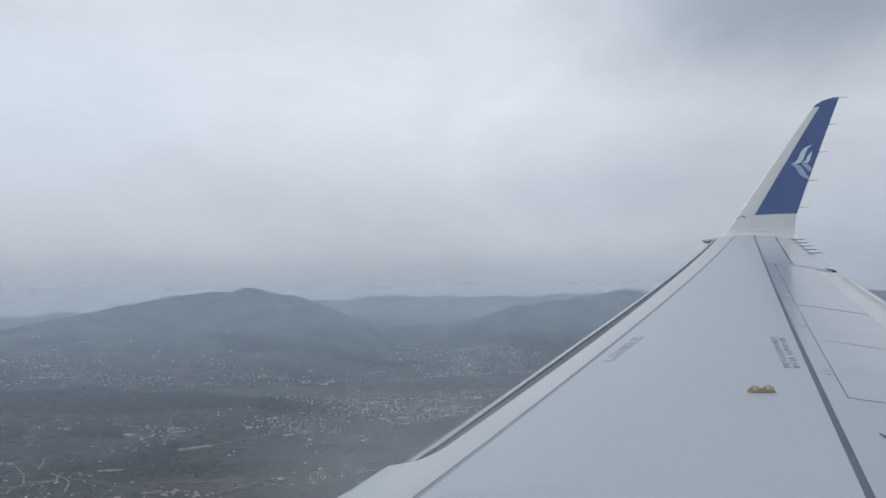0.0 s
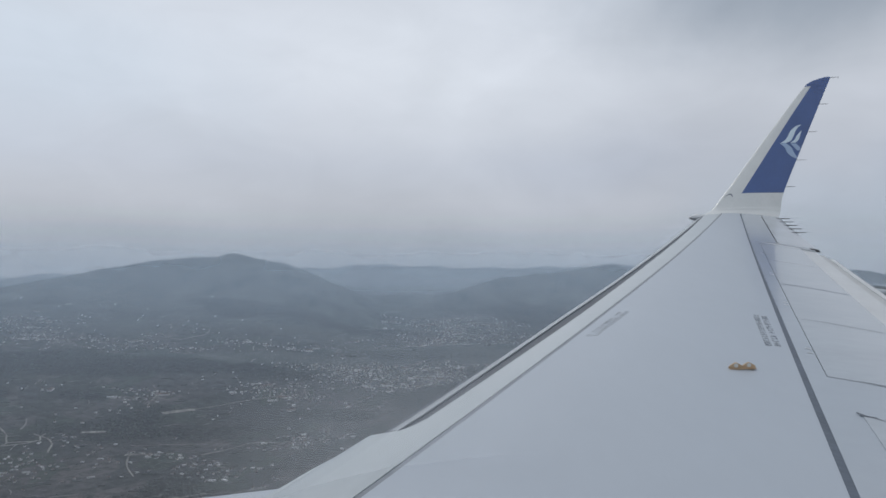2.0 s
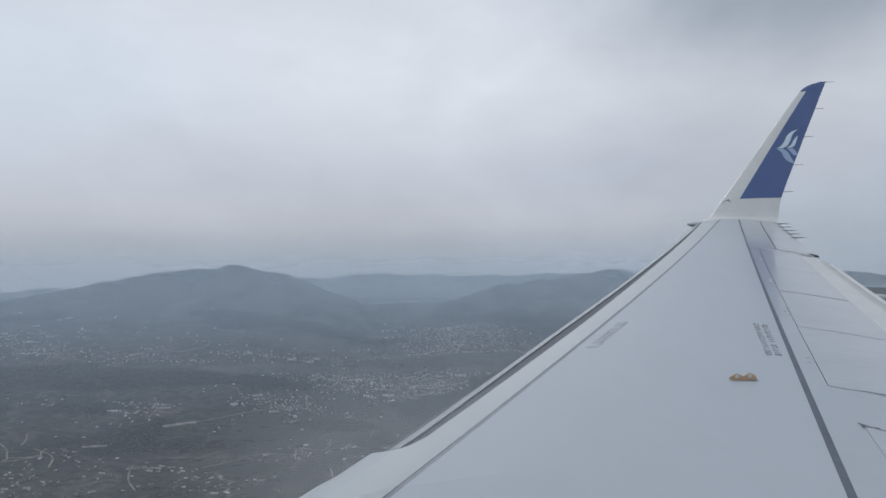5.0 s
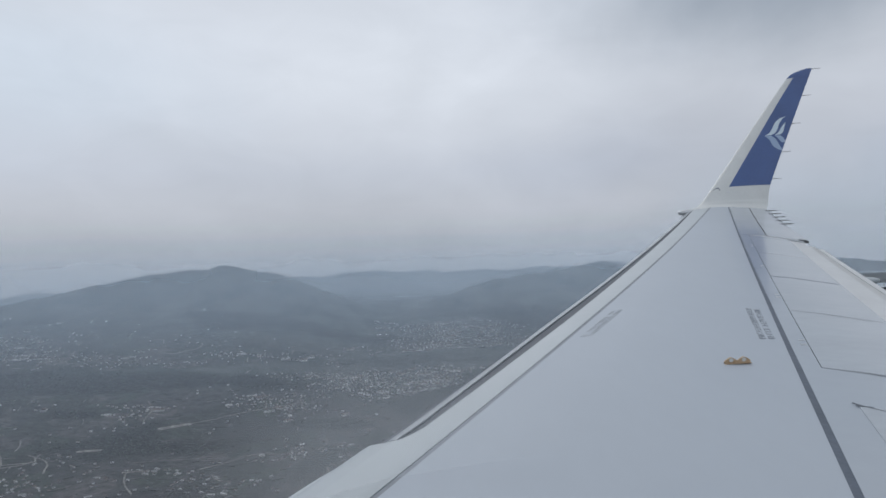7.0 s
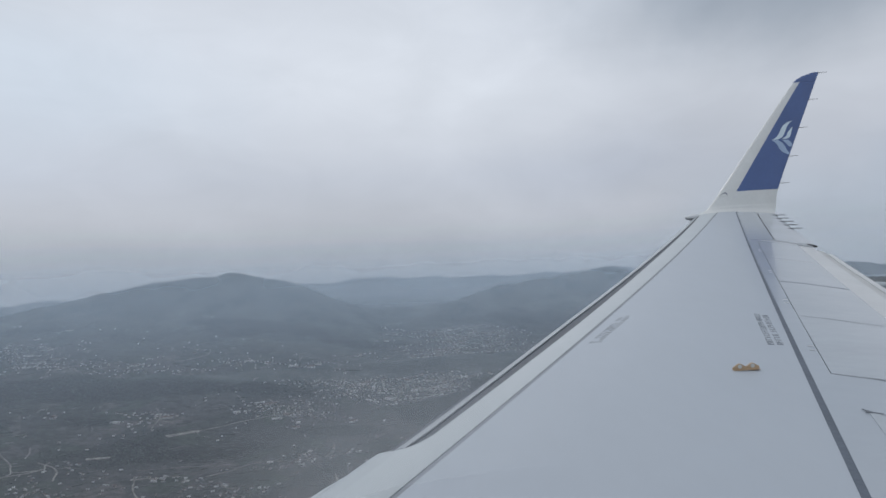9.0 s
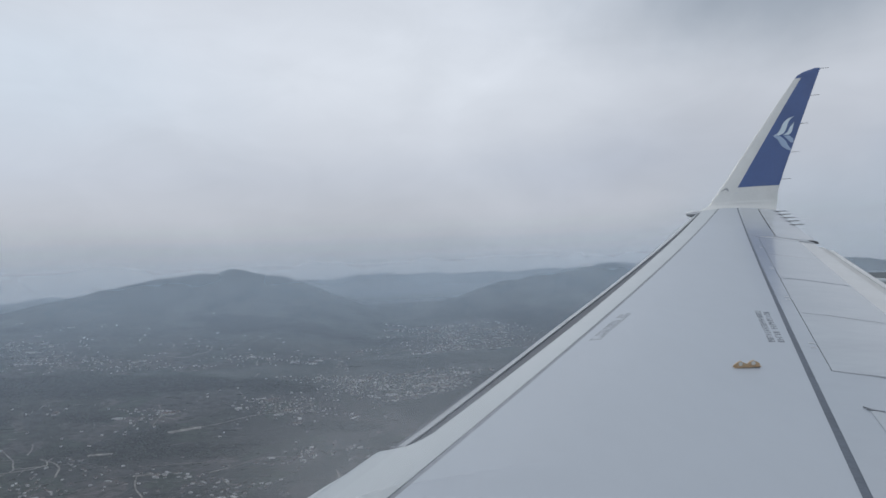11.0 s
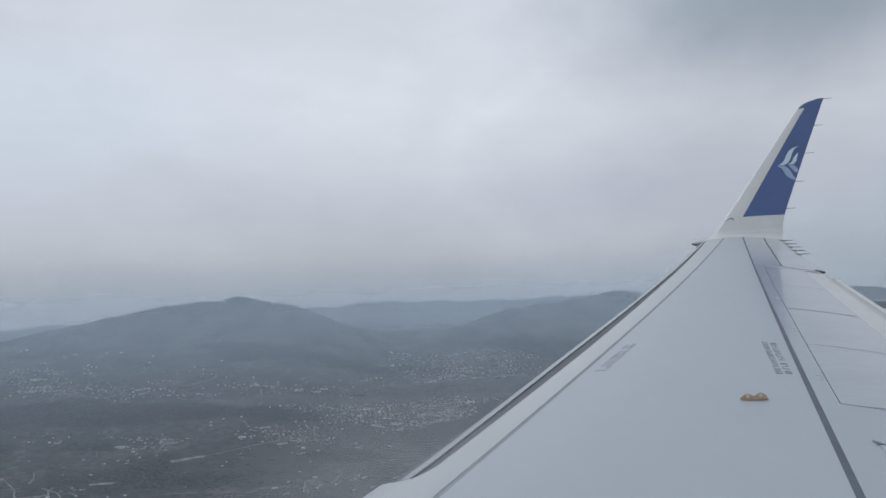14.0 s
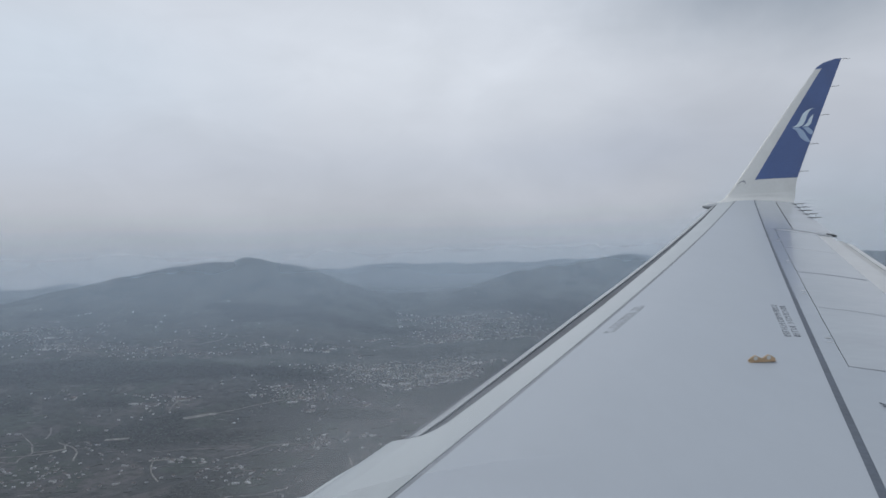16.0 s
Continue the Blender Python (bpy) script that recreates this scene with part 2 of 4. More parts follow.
def nose_end(v):
    """Outboard end of the fixed nose: it runs in along the slat's end and sweeps out again behind the slot."""
    return float(np.interp(v, (0, 0.25, 0.44, 0.535, 0.58, 0.62, 0.65, 0.665, 1), (5.60, 5.50, 5.415, 5.385, 5.39, 5.42, 5.48, 5.556, 5.368)))


def build_panels():
    part("upper_skin", slab(1.9, TIP, off(front_line, 0.018), lambda s: rear_line(s) - seam_half(s) + 0.002, ns=60, na=16), M_SKIN, wing)
    part("leading_edge_panel", slab((5.552, 5.363), TIP - 0.05, slot_aft, off(front_line, -0.018), ns=60, na=4), M_FRONT, wing, "paler panel behind the slats")
    part("front_seam", slab(1.9, TIP, off(front_line, -0.020), off(front_line, 0.020), -0.003, 0.01, 60, 1), M_SEAM, wing, "grey sealant line")
    part("rear_seam", slab(1.9, TIP, lambda s: rear_line(s) - seam_half(s), lambda s: rear_line(s) + seam_half(s) - 0.004, -0.003, 0.01, 60, 1), M_SEAL, wing, "dark blue-grey sealant band")
    part("rear_panel", slab(1.9, 12.66, lambda s: rear_line(s) + seam_half(s) - 0.006, off(hinge_line, -0.002), ns=50, na=3), M_REAR, wing)
    part("inboard_rear_panel", slab((1.9, 1.9), (6.183, 5.95), off(hinge_line, -0.002), at_chord(0.87), ns=20, na=6), M_REAR, wing)
    part("tip_rear_panel", slab(12.67, TIP, lambda s: rear_line(s) + seam_half(s) - 0.006, lambda s: 8.625 + 0.366 * (s - 12.87), ns=20, na=5), M_REAR, wing)
    part("slot", slab(5.3, TIP - 0.15, off(slot_fore, -0.04), off(slot_aft, 0.02), -0.012, 0.01, 50, 3), M_GAP, wing, "slot behind the slats, coloured dark as shade")
    # fixed nose inboard of the slats, over the engine pylon
    part("inboard_leading_edge", slab(1.9, nose_end, lambda s: SWEEP * s + float(np.interp(s, (4.8, 5.3, 5.62), (-0.075, -0.06, -0.01))), off(front_line, -0.018), 0.0015, 0.05, 40, 44), M_FRONT, wing, "smooth pale nose over the pylon")


def slat_profile(s, slant=0.0):
    """Section of a slat: from its rear lip over the nose to underneath; slant carries its nose outboard."""
    a0 = SWEEP * s + 0.12 * (1 - smooth_step((s - 5.3) / 3.5))
    w = slot_fore(s) - a0
    up = [(1.0, 0.0), (0.85, -0.001), (0.65, -0.006), (0.42, -0.018), (0.22, -0.035), (0.08, -0.055), (0.02, -0.075)]
    lo = [(0.0, -0.10), (0.08, -0.13), (0.3, -0.15), (0.6, -0.11), (0.95, -0.03)]
    base = top(s, a0 + 0.05)
    out = [(d, top(s, a0 + d * w) + h) for d, h in up] + [(d, base + h) for d, h in lo]
    return [(a0 + d * w + SWEEP * slant * (1 - d), s + slant * (1 - d), z + 0.1 * slant * (1 - d)) for d, z in out]


def build_slats():
    edges = (5.385, 8.1, 10.75, 13.4, 16.1)
    for s0, s1 in zip(edges, edges[1:]):
        bm = bmesh.new()
        rings = [[bm.verts.new(p_) for p_ in slat_profile(s0 + 0.008 + (s1 - s0 - 0.016) * i / 12, (0.2 if s0 < 6 else 0.0) * (1 - i / 12))] for i in range(13)]
        n = len(rings[0])
        for a_, b_ in zip(rings, rings[1:]):
            for k in range(n):
                bm.faces.new((a_[k], a_[(k + 1) % n], b_[(k + 1) % n], b_[k]))
        bm.faces.new(rings[0])
        bm.faces.new(rings[-1][::-1])
        part("slat", bm, M_SLAT, wing, "grey leading edge slat")


SPOILER_EDGES = (6.185, 7.796, 9.408, 11.02, 12.63)
SPOILER_GAPS = (0.006, 0.004, 0.013, 0.004, 0.004)


def build_trailing_edge():
    for k, (s0, s1) in enumerate(zip(SPOILER_EDGES, SPOILER_EDGES[1:])):
        g0, g1 = SPOILER_GAPS[k], SPOILER_GAPS[k + 1]
        skew = 0.24
        sp = part("spoiler", slab((s0 + g0, s0 - skew + g0), (s1 - g1, s1 - skew - g1), off(hinge_line, 0.003), at_chord(0.895), 0.001, 0.03, 10, 6), M_SPOIL, wing, "closed pale spoiler panel")
        for d in (0.33, 0.40):
            s = s0 + (s1 - s0) * d
            part("hinge_fitting", slab(s - 0.012, s + 0.012, off(hinge_line, -0.055), off(hinge_line, -0.012), 0.002, 0.012, 1, 1), M_STRIP, sp)
    # dark joints that show between the spoilers
    for s, w, c1 in ((9.408, 0.013, 0.888), (7.796, 0.004, 0.86), (6.185, 0.007, 0.86)):
        part("spoiler_joint", slab((s - w, s - w - 0.24), (s + w, s + w - 0.24), off(hinge_line, 0.01), at_chord(c1), 0.002, 0.01, 1, 5), M_SEAL if s > 9 else M_SEAM, wing)
    # aileron with its own thin joint
    ah = lambda s: 8.64 + 0.366 * (s - 12.87)
    part("aileron", slab((12.67, 12.45), (TIP, TIP + 0.0), off(ah, 0.004), at_chord(1.01), 0.0, 0.025, 16, 5), M_SPOIL, wing, "pale aileron near the tip")
    part("end_strip", slab((12.565, 12.33), (12.76, 12.53), off(hinge_line, 0.03), at_chord(0.985), -0.002, 0.02, 1, 5), M_STRIP, wing, "grey strip at the aileron's end")
    part("aileron_bracket", slab((12.47, 12.42), (12.55, 12.50), at_chord(0.965), at_chord(1.015), 0.010, 0.03, 3, 3), M_WICK, wing, "dark fitting at the aileron's end")
    # flap behind the spoilers, in three strips
    fl = part("flap", slab(4.0, 12.40, at_chord(0.86), at_chord(0.984), -0.012, 0.06, 30, 3), M_FLAP, wing, "pale flap behind the spoilers")
    part("dull_strip", slab(4.0, 12.1, at_chord(0.984), at_chord(1.018), -0.02, 0.05, 30, 2), M_FLAP_DULL, fl, "dull unpainted strip")
    part("flap_trailing_edge", slab(4.0, 11.85, at_chord(1.018), at_chord(1.046), -0.012, 0.03, 30, 3), M_FLAP, fl)
    # fairing of the flap's track
    bm = bmesh.new()
    bmesh.ops.create_icosphere(bm, subdivisions=3, radius=1)
    s = 9.95
    base = Vector((at_chord(1.0)(s), s, top(s, at_chord(1.0)(s)) - 0.10))
    for v in bm.verts:
        v.co = Vector((v.co.x * 0.72 * (1 if v.co.x < 0 else 0.46), v.co.y * 0.07, v.co.z * 0.06)) + base
    part("track_fairing", bm, M_FRONT, wing, "grey teardrop fairing of the flap track")
    # corner of the inboard spoiler
    part("inboard_spoiler", slab((3.2, 3.1), (5.49, 5.36), lambda s: 5.70 + 0.33 * (s - 5.5), lambda s: 6.4 + 0.2 * (s - 5.5), 0.006, 0.012, 10, 4), M_SPOIL, wing)
    for p0, p1 in (((5.69, 5.545), (5.73, 5.49)), ((5.685, 5.505), (5.77, 5.487)), ((5.73, 5.49), (5.83, 5.41))):
        pts = [Vector(((p0[0] * (1 - u) + p1[0] * u), (p0[1] * (1 - u) + p1[1] * u), 0)) for u in (0, 0.5, 1)]
        for q in pts:
            q.z = top(q.y, q.x) + 0.006
        part("corner_seam", tube(pts, 0.0045, 5, 0.6), M_SEAM, wing)


def catmull(p0, p1, p2, p3, u):
    return tuple(0.5 * (2 * b + (c - a) * u + (2 * a - 5 * b + 4 * c - d) * u * u + (3 * b - a - 3 * c + d) * u ** 3) for a, b, c, d in zip(p0, p1, p2, p3))


# sections of the winglet: distance out, leading edge, trailing edge, height
WINGLET = ((16.234, 8.51, 10.24, None), (16.40, 8.86, 10.36, 1.97), (16.54, 9.24, 10.51, 2.34), (17.05, 10.32, 11.235, 3.49), (17.56, 11.40, 11.965, 4.62), (17.67, 11.70, 12.127, 4.87), (17.72, 12.05, 12.20, 4.98))


def winglet_at(u):
    """Interpolated section at u from 0 (wing) to 1 (top)."""
    k = [(s, l, t, h if h is not None else top(TIP, 9.2) - 0.02) for s, l, t, h in WINGLET]
    x = u * (len(k) - 1)
    i = min(int(x), len(k) - 2)
    return catmull(k[max(i - 1, 0)], k[i], k[i + 1], k[min(i + 2, len(k) - 1)], x - i)


def winglet_point(u, c, side):
    """A point of the winglet's skin: chord fraction c; side +1 faces the cabin, -1 faces out."""
    s, l, t, h = winglet_at(u)
    s2, _, _, h2 = winglet_at(min(u + 0.01, 1))
    s1, _, _, h1 = winglet_at(max(u - 0.01, 0))
    n = Vector((0, -(h2 - h1), s2 - s1)).normalized()
    th = (t - l) * 0.045 * 2.6 * math.sqrt(max(c, 0)) * (1 - c) + 0.002
    zc = 0.0
    if u < 0.17:
        zc = (top(TIP, l + (t - l) * c) - top(TIP, 9.2)) * (1 - u / 0.17)
        th *= u / 0.17 + 0.15 if side > 0 else 1
    p_ = Vector((l + (t - l) * c, s, h + zc)) + n * th * side
    return p_


def build_winglet():
    cs = (0, 0.01, 0.04, 0.1, 0.2, 0.35, 0.5, 0.7, 0.85, 1.0)
    bm = bmesh.new()
    rings = []
    for i in range(49):
        u = i / 48
        rings.append([bm.verts.new(winglet_point(u, c, 1)) for c in cs] + [bm.verts.new(winglet_point(u, c, -1)) for c in reversed(cs[1:-1])])
    n = len(rings[0])
    for a_, b_ in zip(rings, rings[1:]):
        for k in range(n):
            bm.faces.new((a_[k], a_[(k + 1) % n], b_[(k + 1) % n], b_[k]))
    bm.faces.new(rings[0])
    bm.faces.new(rings[-1][::-1])
    wl = part("winglet", bm, M_WHITE, wing, "upswept winglet, white with a blue inner face")

    def patch(name, quad, mat, nu, nc, lift, label=""):
        """A thin painted sheet on the inner face; quad(i, j) gives u and chord fraction."""
        b = bmesh.new()
        g = [[], []]
        for i in range(nu + 1):
            for k, l_ in ((0, lift), (1, lift - 0.003)):
                row = []
                for j in range(nc + 1):
                    u, c = quad(i / nu, j / nc)
                    p0 = winglet_point(u, c, 1)
                    nn = (winglet_point(u, c, 1) - winglet_point(u, c, -1)).normalized()
                    row.append(b.verts.new(p0 + nn * l_))
                g[k].append(row)
        for i in range(nu):
            for j in range(nc):
                b.faces.new((g[0][i][j], g[0][i][j + 1], g[0][i + 1][j + 1], g[0][i + 1][j]))
        rim = [(i, 0) for i in range(nu)] + [(nu, j) for j in range(nc)] + [(i, nc) for i in range(nu, 0, -1)] + [(0, j) for j in range(nc, 0, -1)]
        for (i, j), (k, l_) in zip(rim, rim[1:] + rim[:1]):
            b.faces.new((g[0][i][j], g[0][k][l_], g[1][k][l_], g[1][i][j]))
        return part(name, b, mat, wl, label)
    U0, U1 = 0.327, 0.712
    patch("blue_field", lambda i, j: (U0 + (U1 - U0) * i, 0.285 + 0.71 * j), M_BLUE, 24, 8, 0.004, "royal blue inner face")
    patch("blue_cap", lambda i, j: (U1 + 0.001 + (1 - U1 - 0.001) * i, 0.002 + 0.993 * j), M_BLUE, 14, 8, 0.004, "royal blue tip")

    def ribbon(name, pts, mat):
        """A tapering curved band; pts are (u, c at its front, c at its back)."""
        def quad(i, j):
            x = i * (len(pts) - 1)
            k = min(int(x), len(pts) - 2)
            u, a_, b_ = catmull(pts[max(k - 1, 0)], pts[k], pts[k + 1], pts[min(k + 2, len(pts) - 1)], x - k)
            return u, a_ + (b_ - a_) * j
        patch(name, quad, mat, 12, 3, 0.008)
    ribbon("marking_band", ((0.488, 0.435, 0.575), (0.4945, 0.51, 0.66), (0.509, 0.53, 0.672), (0.526, 0.522, 0.655), (0.539, 0.575, 0.672), (0.546, 0.715, 0.732)), M_LOGO)
    ribbon("marking_band", ((0.489, 0.672, 0.800), (0.498, 0.742, 0.846), (0.512, 0.748, 0.834), (0.527, 0.800, 0.812)), M_LOGO)
    ribbon("marking_band", ((0.4865, 0.440, 0.590), (0.474, 0.605, 0.758), (0.458, 0.725, 0.880), (0.447, 0.860, 0.970), (0.442, 0.970, 0.988)), M_LOGO2)
    ribbon("marking_band", ((0.4865, 0.690, 0.820), (0.476, 0.805, 0.945), (0.465, 0.920, 0.985)), M_LOGO2)
    for u in (0.352, 0.437, 0.524, 0.612, 0.96):
        p_ = winglet_point(u, 1.0, 1)
        part("static_wick", tube([p_, p_ + Vector((0.09, 0, 0.002)), p_ + Vector((0.20, 0, 0.0))], 0.006, 5, 0.6), M_WICK, wl)
    # light in the winglet's root and the lens on the leading edge
    bm = bmesh.new()
    bmesh.ops.create_icosphere(bm, subdivisions=3, radius=1)
    for v in bm.verts:
        v.co = Vector((8.50 + v.co.x * 0.22, 16.10 + v.co.y * 0.14 + v.co.x * 0.12, top(16.0, 8.50) + v.co.z * 0.07))
    part("navigation_light", bm, M_LENS, wl, "glassy light in the leading edge")
    patch("light_window", lambda i, j: (0.303 + 0.026 * math.sin(math.pi * (0.15 + 0.75 * j)) * (0.72 + 0.28 * i), 0.03 + 0.14 * j), M_SEAM, 3, 12, 0.006, "grey crescent edge of a lamp window")
    patch("lamp_glass", lambda i, j: (0.305 + 0.017 * math.sin(math.pi * (0.15 + 0.7 * j)) * i, 0.05 + 0.10 * j), M_WHITE, 3, 8, 0.006, "small clear lamp glass")
    # an added bright patch imitates the highlight at the winglet's root
    patch("root_glint", lambda i, j: (0.292 + 0.006 * i, 0.285 + 0.07 * j), M_GLINT, 2, 4, 0.008, "small bright metallic patch in place of a highlight")


def build_fittings():
    for k in range(5):
        s = 15.97 - 0.43 * k
        a = at_chord(1.02)(s)
        z = top(s, a)
        part("static_wick", tube([(a - 0.16, s, z + 0.016), (a, s, z + 0.014), (a + 0.15, s, z + 0.008)], 0.011, 5, 0.5), M_WICK, wing)
    # stencilled warnings: two rows of unreadable letters each, as short bars
    random.seed(4)
    for s0, s1, a0, slope, rows_, mat in ((6.83, 7.77, 5.768, 0.333, (0.0, 0.068), M_TEXT), (7.13, 7.93, 4.50, 0.545, (0.0, 0.056), M_TEXT_FADED)):
        for r in rows_:
            s = s0
            while s < s1:
                w = random.choice((0.030, 0.038, 0.044))
                if random.random() > 0.07:
                    bm = bmesh.new()
                    strokes = [(0, 0.008, 0, 1)] + random.choice(([(w - 0.008, w, 0, 1)], [], [(w - 0.008, w, 0, 0.55)]))
                    strokes += random.choice(([(0.008, w, 0, 0.16)], [(0.008, w, 0.84, 1.0)], [(0.008, w, 0.42, 0.56)], [(0.008, w, 0, 0.15), (0.008, w, 0.85, 1.0)]))
                    for u0, u1, v0, v1 in strokes:
                        f = lambda x: a0 + slope * (x - s0) + r
                        low = [bm.verts.new((f(s + u) + v * 0.047, s + u, top(s + u, f(s + u) + v * 0.047) - 0.001)) for u, v in ((u0, v0), (u1, v0), (u1, v1), (u0, v1))]
                        up = [bm.verts.new(q.co + Vector((0, 0, 0.003))) for q in low]
                        bm.faces.new(up)
                        for k in range(4):
                            bm.faces.new((low[k], low[(k + 1) % 4], up[(k + 1) % 4], up[k]))
                    part("stencil_mark", bm, mat, wing, smooth=False)
                s += w + 0.028


def build_pylon():
    """The engine pylon's rounded spine, running forward under the wing's nose."""
    spine = ((3.4, 0.21), (2.9, 0.27), (2.5, 0.245), (2.2, 0.22), (1.8, 0.185), (1.3, 0.13), (0.7, 0.03), (0.2, -0.11))
    bm = bmesh.new()
    rings = []
    for a, z in spine:
        w = 0.24
        ring = []
        for k in range(13):
            t = math.pi * k / 12
            ring.append(bm.verts.new((a, 5.62 + w * math.cos(t), z - 0.16 + 0.16 * math.sin(t) ** 0.7)))
        ring += [bm.verts.new((a, 5.62 - w, z - 0.75)), bm.verts.new((a, 5.62 + w, z - 0.75))]
        rings.append(ring)
    n = len(rings[0])
    for p_, q_ in zip(rings, rings[1:]):
        for k in range(n):
            bm.faces.new((p_[k], p_[(k + 1) % n], q_[(k + 1) % n], q_[k]))
    bm.faces.new(rings[0])
    bm.faces.new(rings[-1][::-1])
    part("engine_pylon", bm, M_SKIN, wing, "rounded grey spine of the engine pylon")


def build_bracket():
    """The orange rope bracket: a foot and two eyes."""
    ob = tagged(new("rope_bracket"), "orange metal rope bracket with two eyes on wing", "bracket")
    s, a = 6.23, 5.35
    bm = bmesh.new()
    n = 40
    prof = []
    for i in range(n + 1):
        x = -0.092 + 0.184 * i / n
        h = 0.010 + 0.038 * max(0, 1 - abs(abs(x) - 0.045) / 0.052) ** 0.6 * 1.0
        if abs(x) < 0.045:
            h = max(h, 0.024)
        prof.append((x, h))
    front = [bm.verts.new((x, -0.006, 0)) for x, _ in prof], [bm.verts.new((x, -0.006, h)) for x, h in prof]
    back = [bm.verts.new((x, 0.006, 0)) for x, _ in prof], [bm.verts.new((x, 0.006, h)) for x, h in prof]
    for i in range(n):
        bm.faces.new((front[0][i], front[0][i + 1], front[1][i + 1], front[1][i]))
        bm.faces.new((back[0][i + 1], back[0][i], back[1][i], back[1][i + 1]))
        bm.faces.new((front[1][i], front[1][i + 1], back[1][i + 1], back[1][i]))
    plate = part("plate", bm, M_ORANGE, ob)
    for x in (-0.045, 0.045):
        b = bmesh.new()
        bmesh.ops.create_cone(b, cap_ends=True, segments=20, radius1=0.0145, radius2=0.0145, depth=0.018)
        bmesh.ops.rotate(b, verts=b.verts, matrix=Matrix.Rotation(radians(90), 3, "X"))
        bmesh.ops.translate(b, verts=b.verts, vec=(x, 0, 0.027))
        part("eye", b, M_WHITE, ob, "pale eye")
    b = bmesh.new()
    bmesh.ops.create_cube(b, size=1)
    bmesh.ops.scale(b, verts=b.verts, vec=(0.19, 0.05, 0.006))
    bmesh.ops.translate(b, verts=b.verts, vec=(0, 0, 0.004))
    bmesh.ops.bevel(b, geom=b.edges[:], offset=0.003, segments=2, affect="EDGES")
    part("foot", b, M_ORANGE, ob)
    ob.matrix_world = wing.matrix_world @ Matrix.Translation((a, s, top(s, a))) @ pose(0, 0, 0, 3, 1, 3) @ Matrix.Scale(0.94, 4)
    return ob


build_core()
build_panels()
build_slats()
build_trailing_edge()
build_winglet()
build_fittings()
build_pylon()
build_bracket()


# ---- the cabin wall round the window ----
def build_cabin_wall():
    """A stretch of fuselage side with thickness and one window opening."""
    bm = bmesh.new()
    xs = sorted({-9 + 1.5 * k for k in range(13)} | {3.42 - 0.26, 3.42 + 0.26})
    zs = [-2.2, -1.2, -0.2, 0.6, 1.704 - 0.24, 1.704 + 0.24, 2.4, 3.0, 3.5]

    def y_at(z, r):
        return math.sqrt(max(r * r - (z - 1.0) ** 2 * 0.42, 0.05))
    lay = [[[bm.verts.new((x, y_at(z, r), z)) for z in zs] for x in xs] for r in (1.99, 1.90)]
    hole = (xs.index(3.42 - 0.26), zs.index(1.704 - 0.24))
    for i in range(len(xs) - 1):
        for j in range(len(zs) - 1):
            if (i, j) == hole:
                continue
            for k in (0, 1):
                g = lay[k]
                q = (g[i][j], g[i + 1][j], g[i + 1][j + 1], g[i][j + 1])
                bm.faces.new(q if k else q[::-1])
    i, j = hole
    ring = [(i, j), (i + 1, j), (i + 1, j + 1), (i, j + 1)]
    for (a_, b_), (c_, d_) in zip(ring, ring[1:] + ring[:1]):
        bm.faces.new((lay[0][a_][b_], lay[0][c_][d_], lay[1][c_][d_], lay[1][a_][b_]))
    ob = part("wall_cabin", bm, M_CABIN, None, smooth=False)
    ob.matrix_world = wing.matrix_world
    return tagged(ob, "curved white fuselage side with a window opening", "wall", kind="structure")


build_cabin_wall()

# ==== LANDSCAPE ====


def smooth(x, a, b):
    u = np.clip((x - a) / (b - a), 0, 1)
    return u * u * (3 - 2 * u)


def value_noise(x, y, seed):
    """Smooth value noise on a unit lattice."""
    xi, yi = np.floor(x).astype(np.int64), np.floor(y).astype(np.int64)
    fx, fy = x - xi, y - yi
    fx, fy = fx * fx * (3 - 2 * fx), fy * fy * (3 - 2 * fy)

    def lattice(i, j):
        h = (i * 374761393 + j * 668265263 + seed * 974634721) & 0x7FFFFFFF
        h = ((h ^ (h >> 13)) * 1274126177) & 0x7FFFFFFF
        return ((h ^ (h >> 16)) & 0xFFFF) / 65535.0
    a, b = lattice(xi, yi), lattice(xi + 1, yi)
    c, d = lattice(xi, yi + 1), lattice(xi + 1, yi + 1)
    return (a * (1 - fx) + b * fx) * (1 - fy) + (c * (1 - fx) + d * fx) * fy


def fbm(x, y, size, octaves, seed):
    v, amp, tot = 0.0, 1.0, 0.0
    for k in range(octaves):
        v = v + amp * value_noise(x / size * 2 ** k + 17.3 * k, y / size * 2 ** k - 9.1 * k, seed + k)
        tot += amp
        amp *= 0.5
    return v / tot


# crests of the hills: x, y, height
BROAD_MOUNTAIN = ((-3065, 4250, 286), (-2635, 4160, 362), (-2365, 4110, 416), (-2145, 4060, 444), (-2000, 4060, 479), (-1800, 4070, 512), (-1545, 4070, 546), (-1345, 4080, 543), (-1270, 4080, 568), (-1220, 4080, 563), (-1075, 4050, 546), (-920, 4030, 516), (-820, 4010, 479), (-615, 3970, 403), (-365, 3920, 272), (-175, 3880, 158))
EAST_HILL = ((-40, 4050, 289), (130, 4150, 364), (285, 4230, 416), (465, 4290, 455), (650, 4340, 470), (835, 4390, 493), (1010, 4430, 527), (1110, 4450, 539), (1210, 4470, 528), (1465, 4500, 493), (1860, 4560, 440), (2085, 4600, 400))
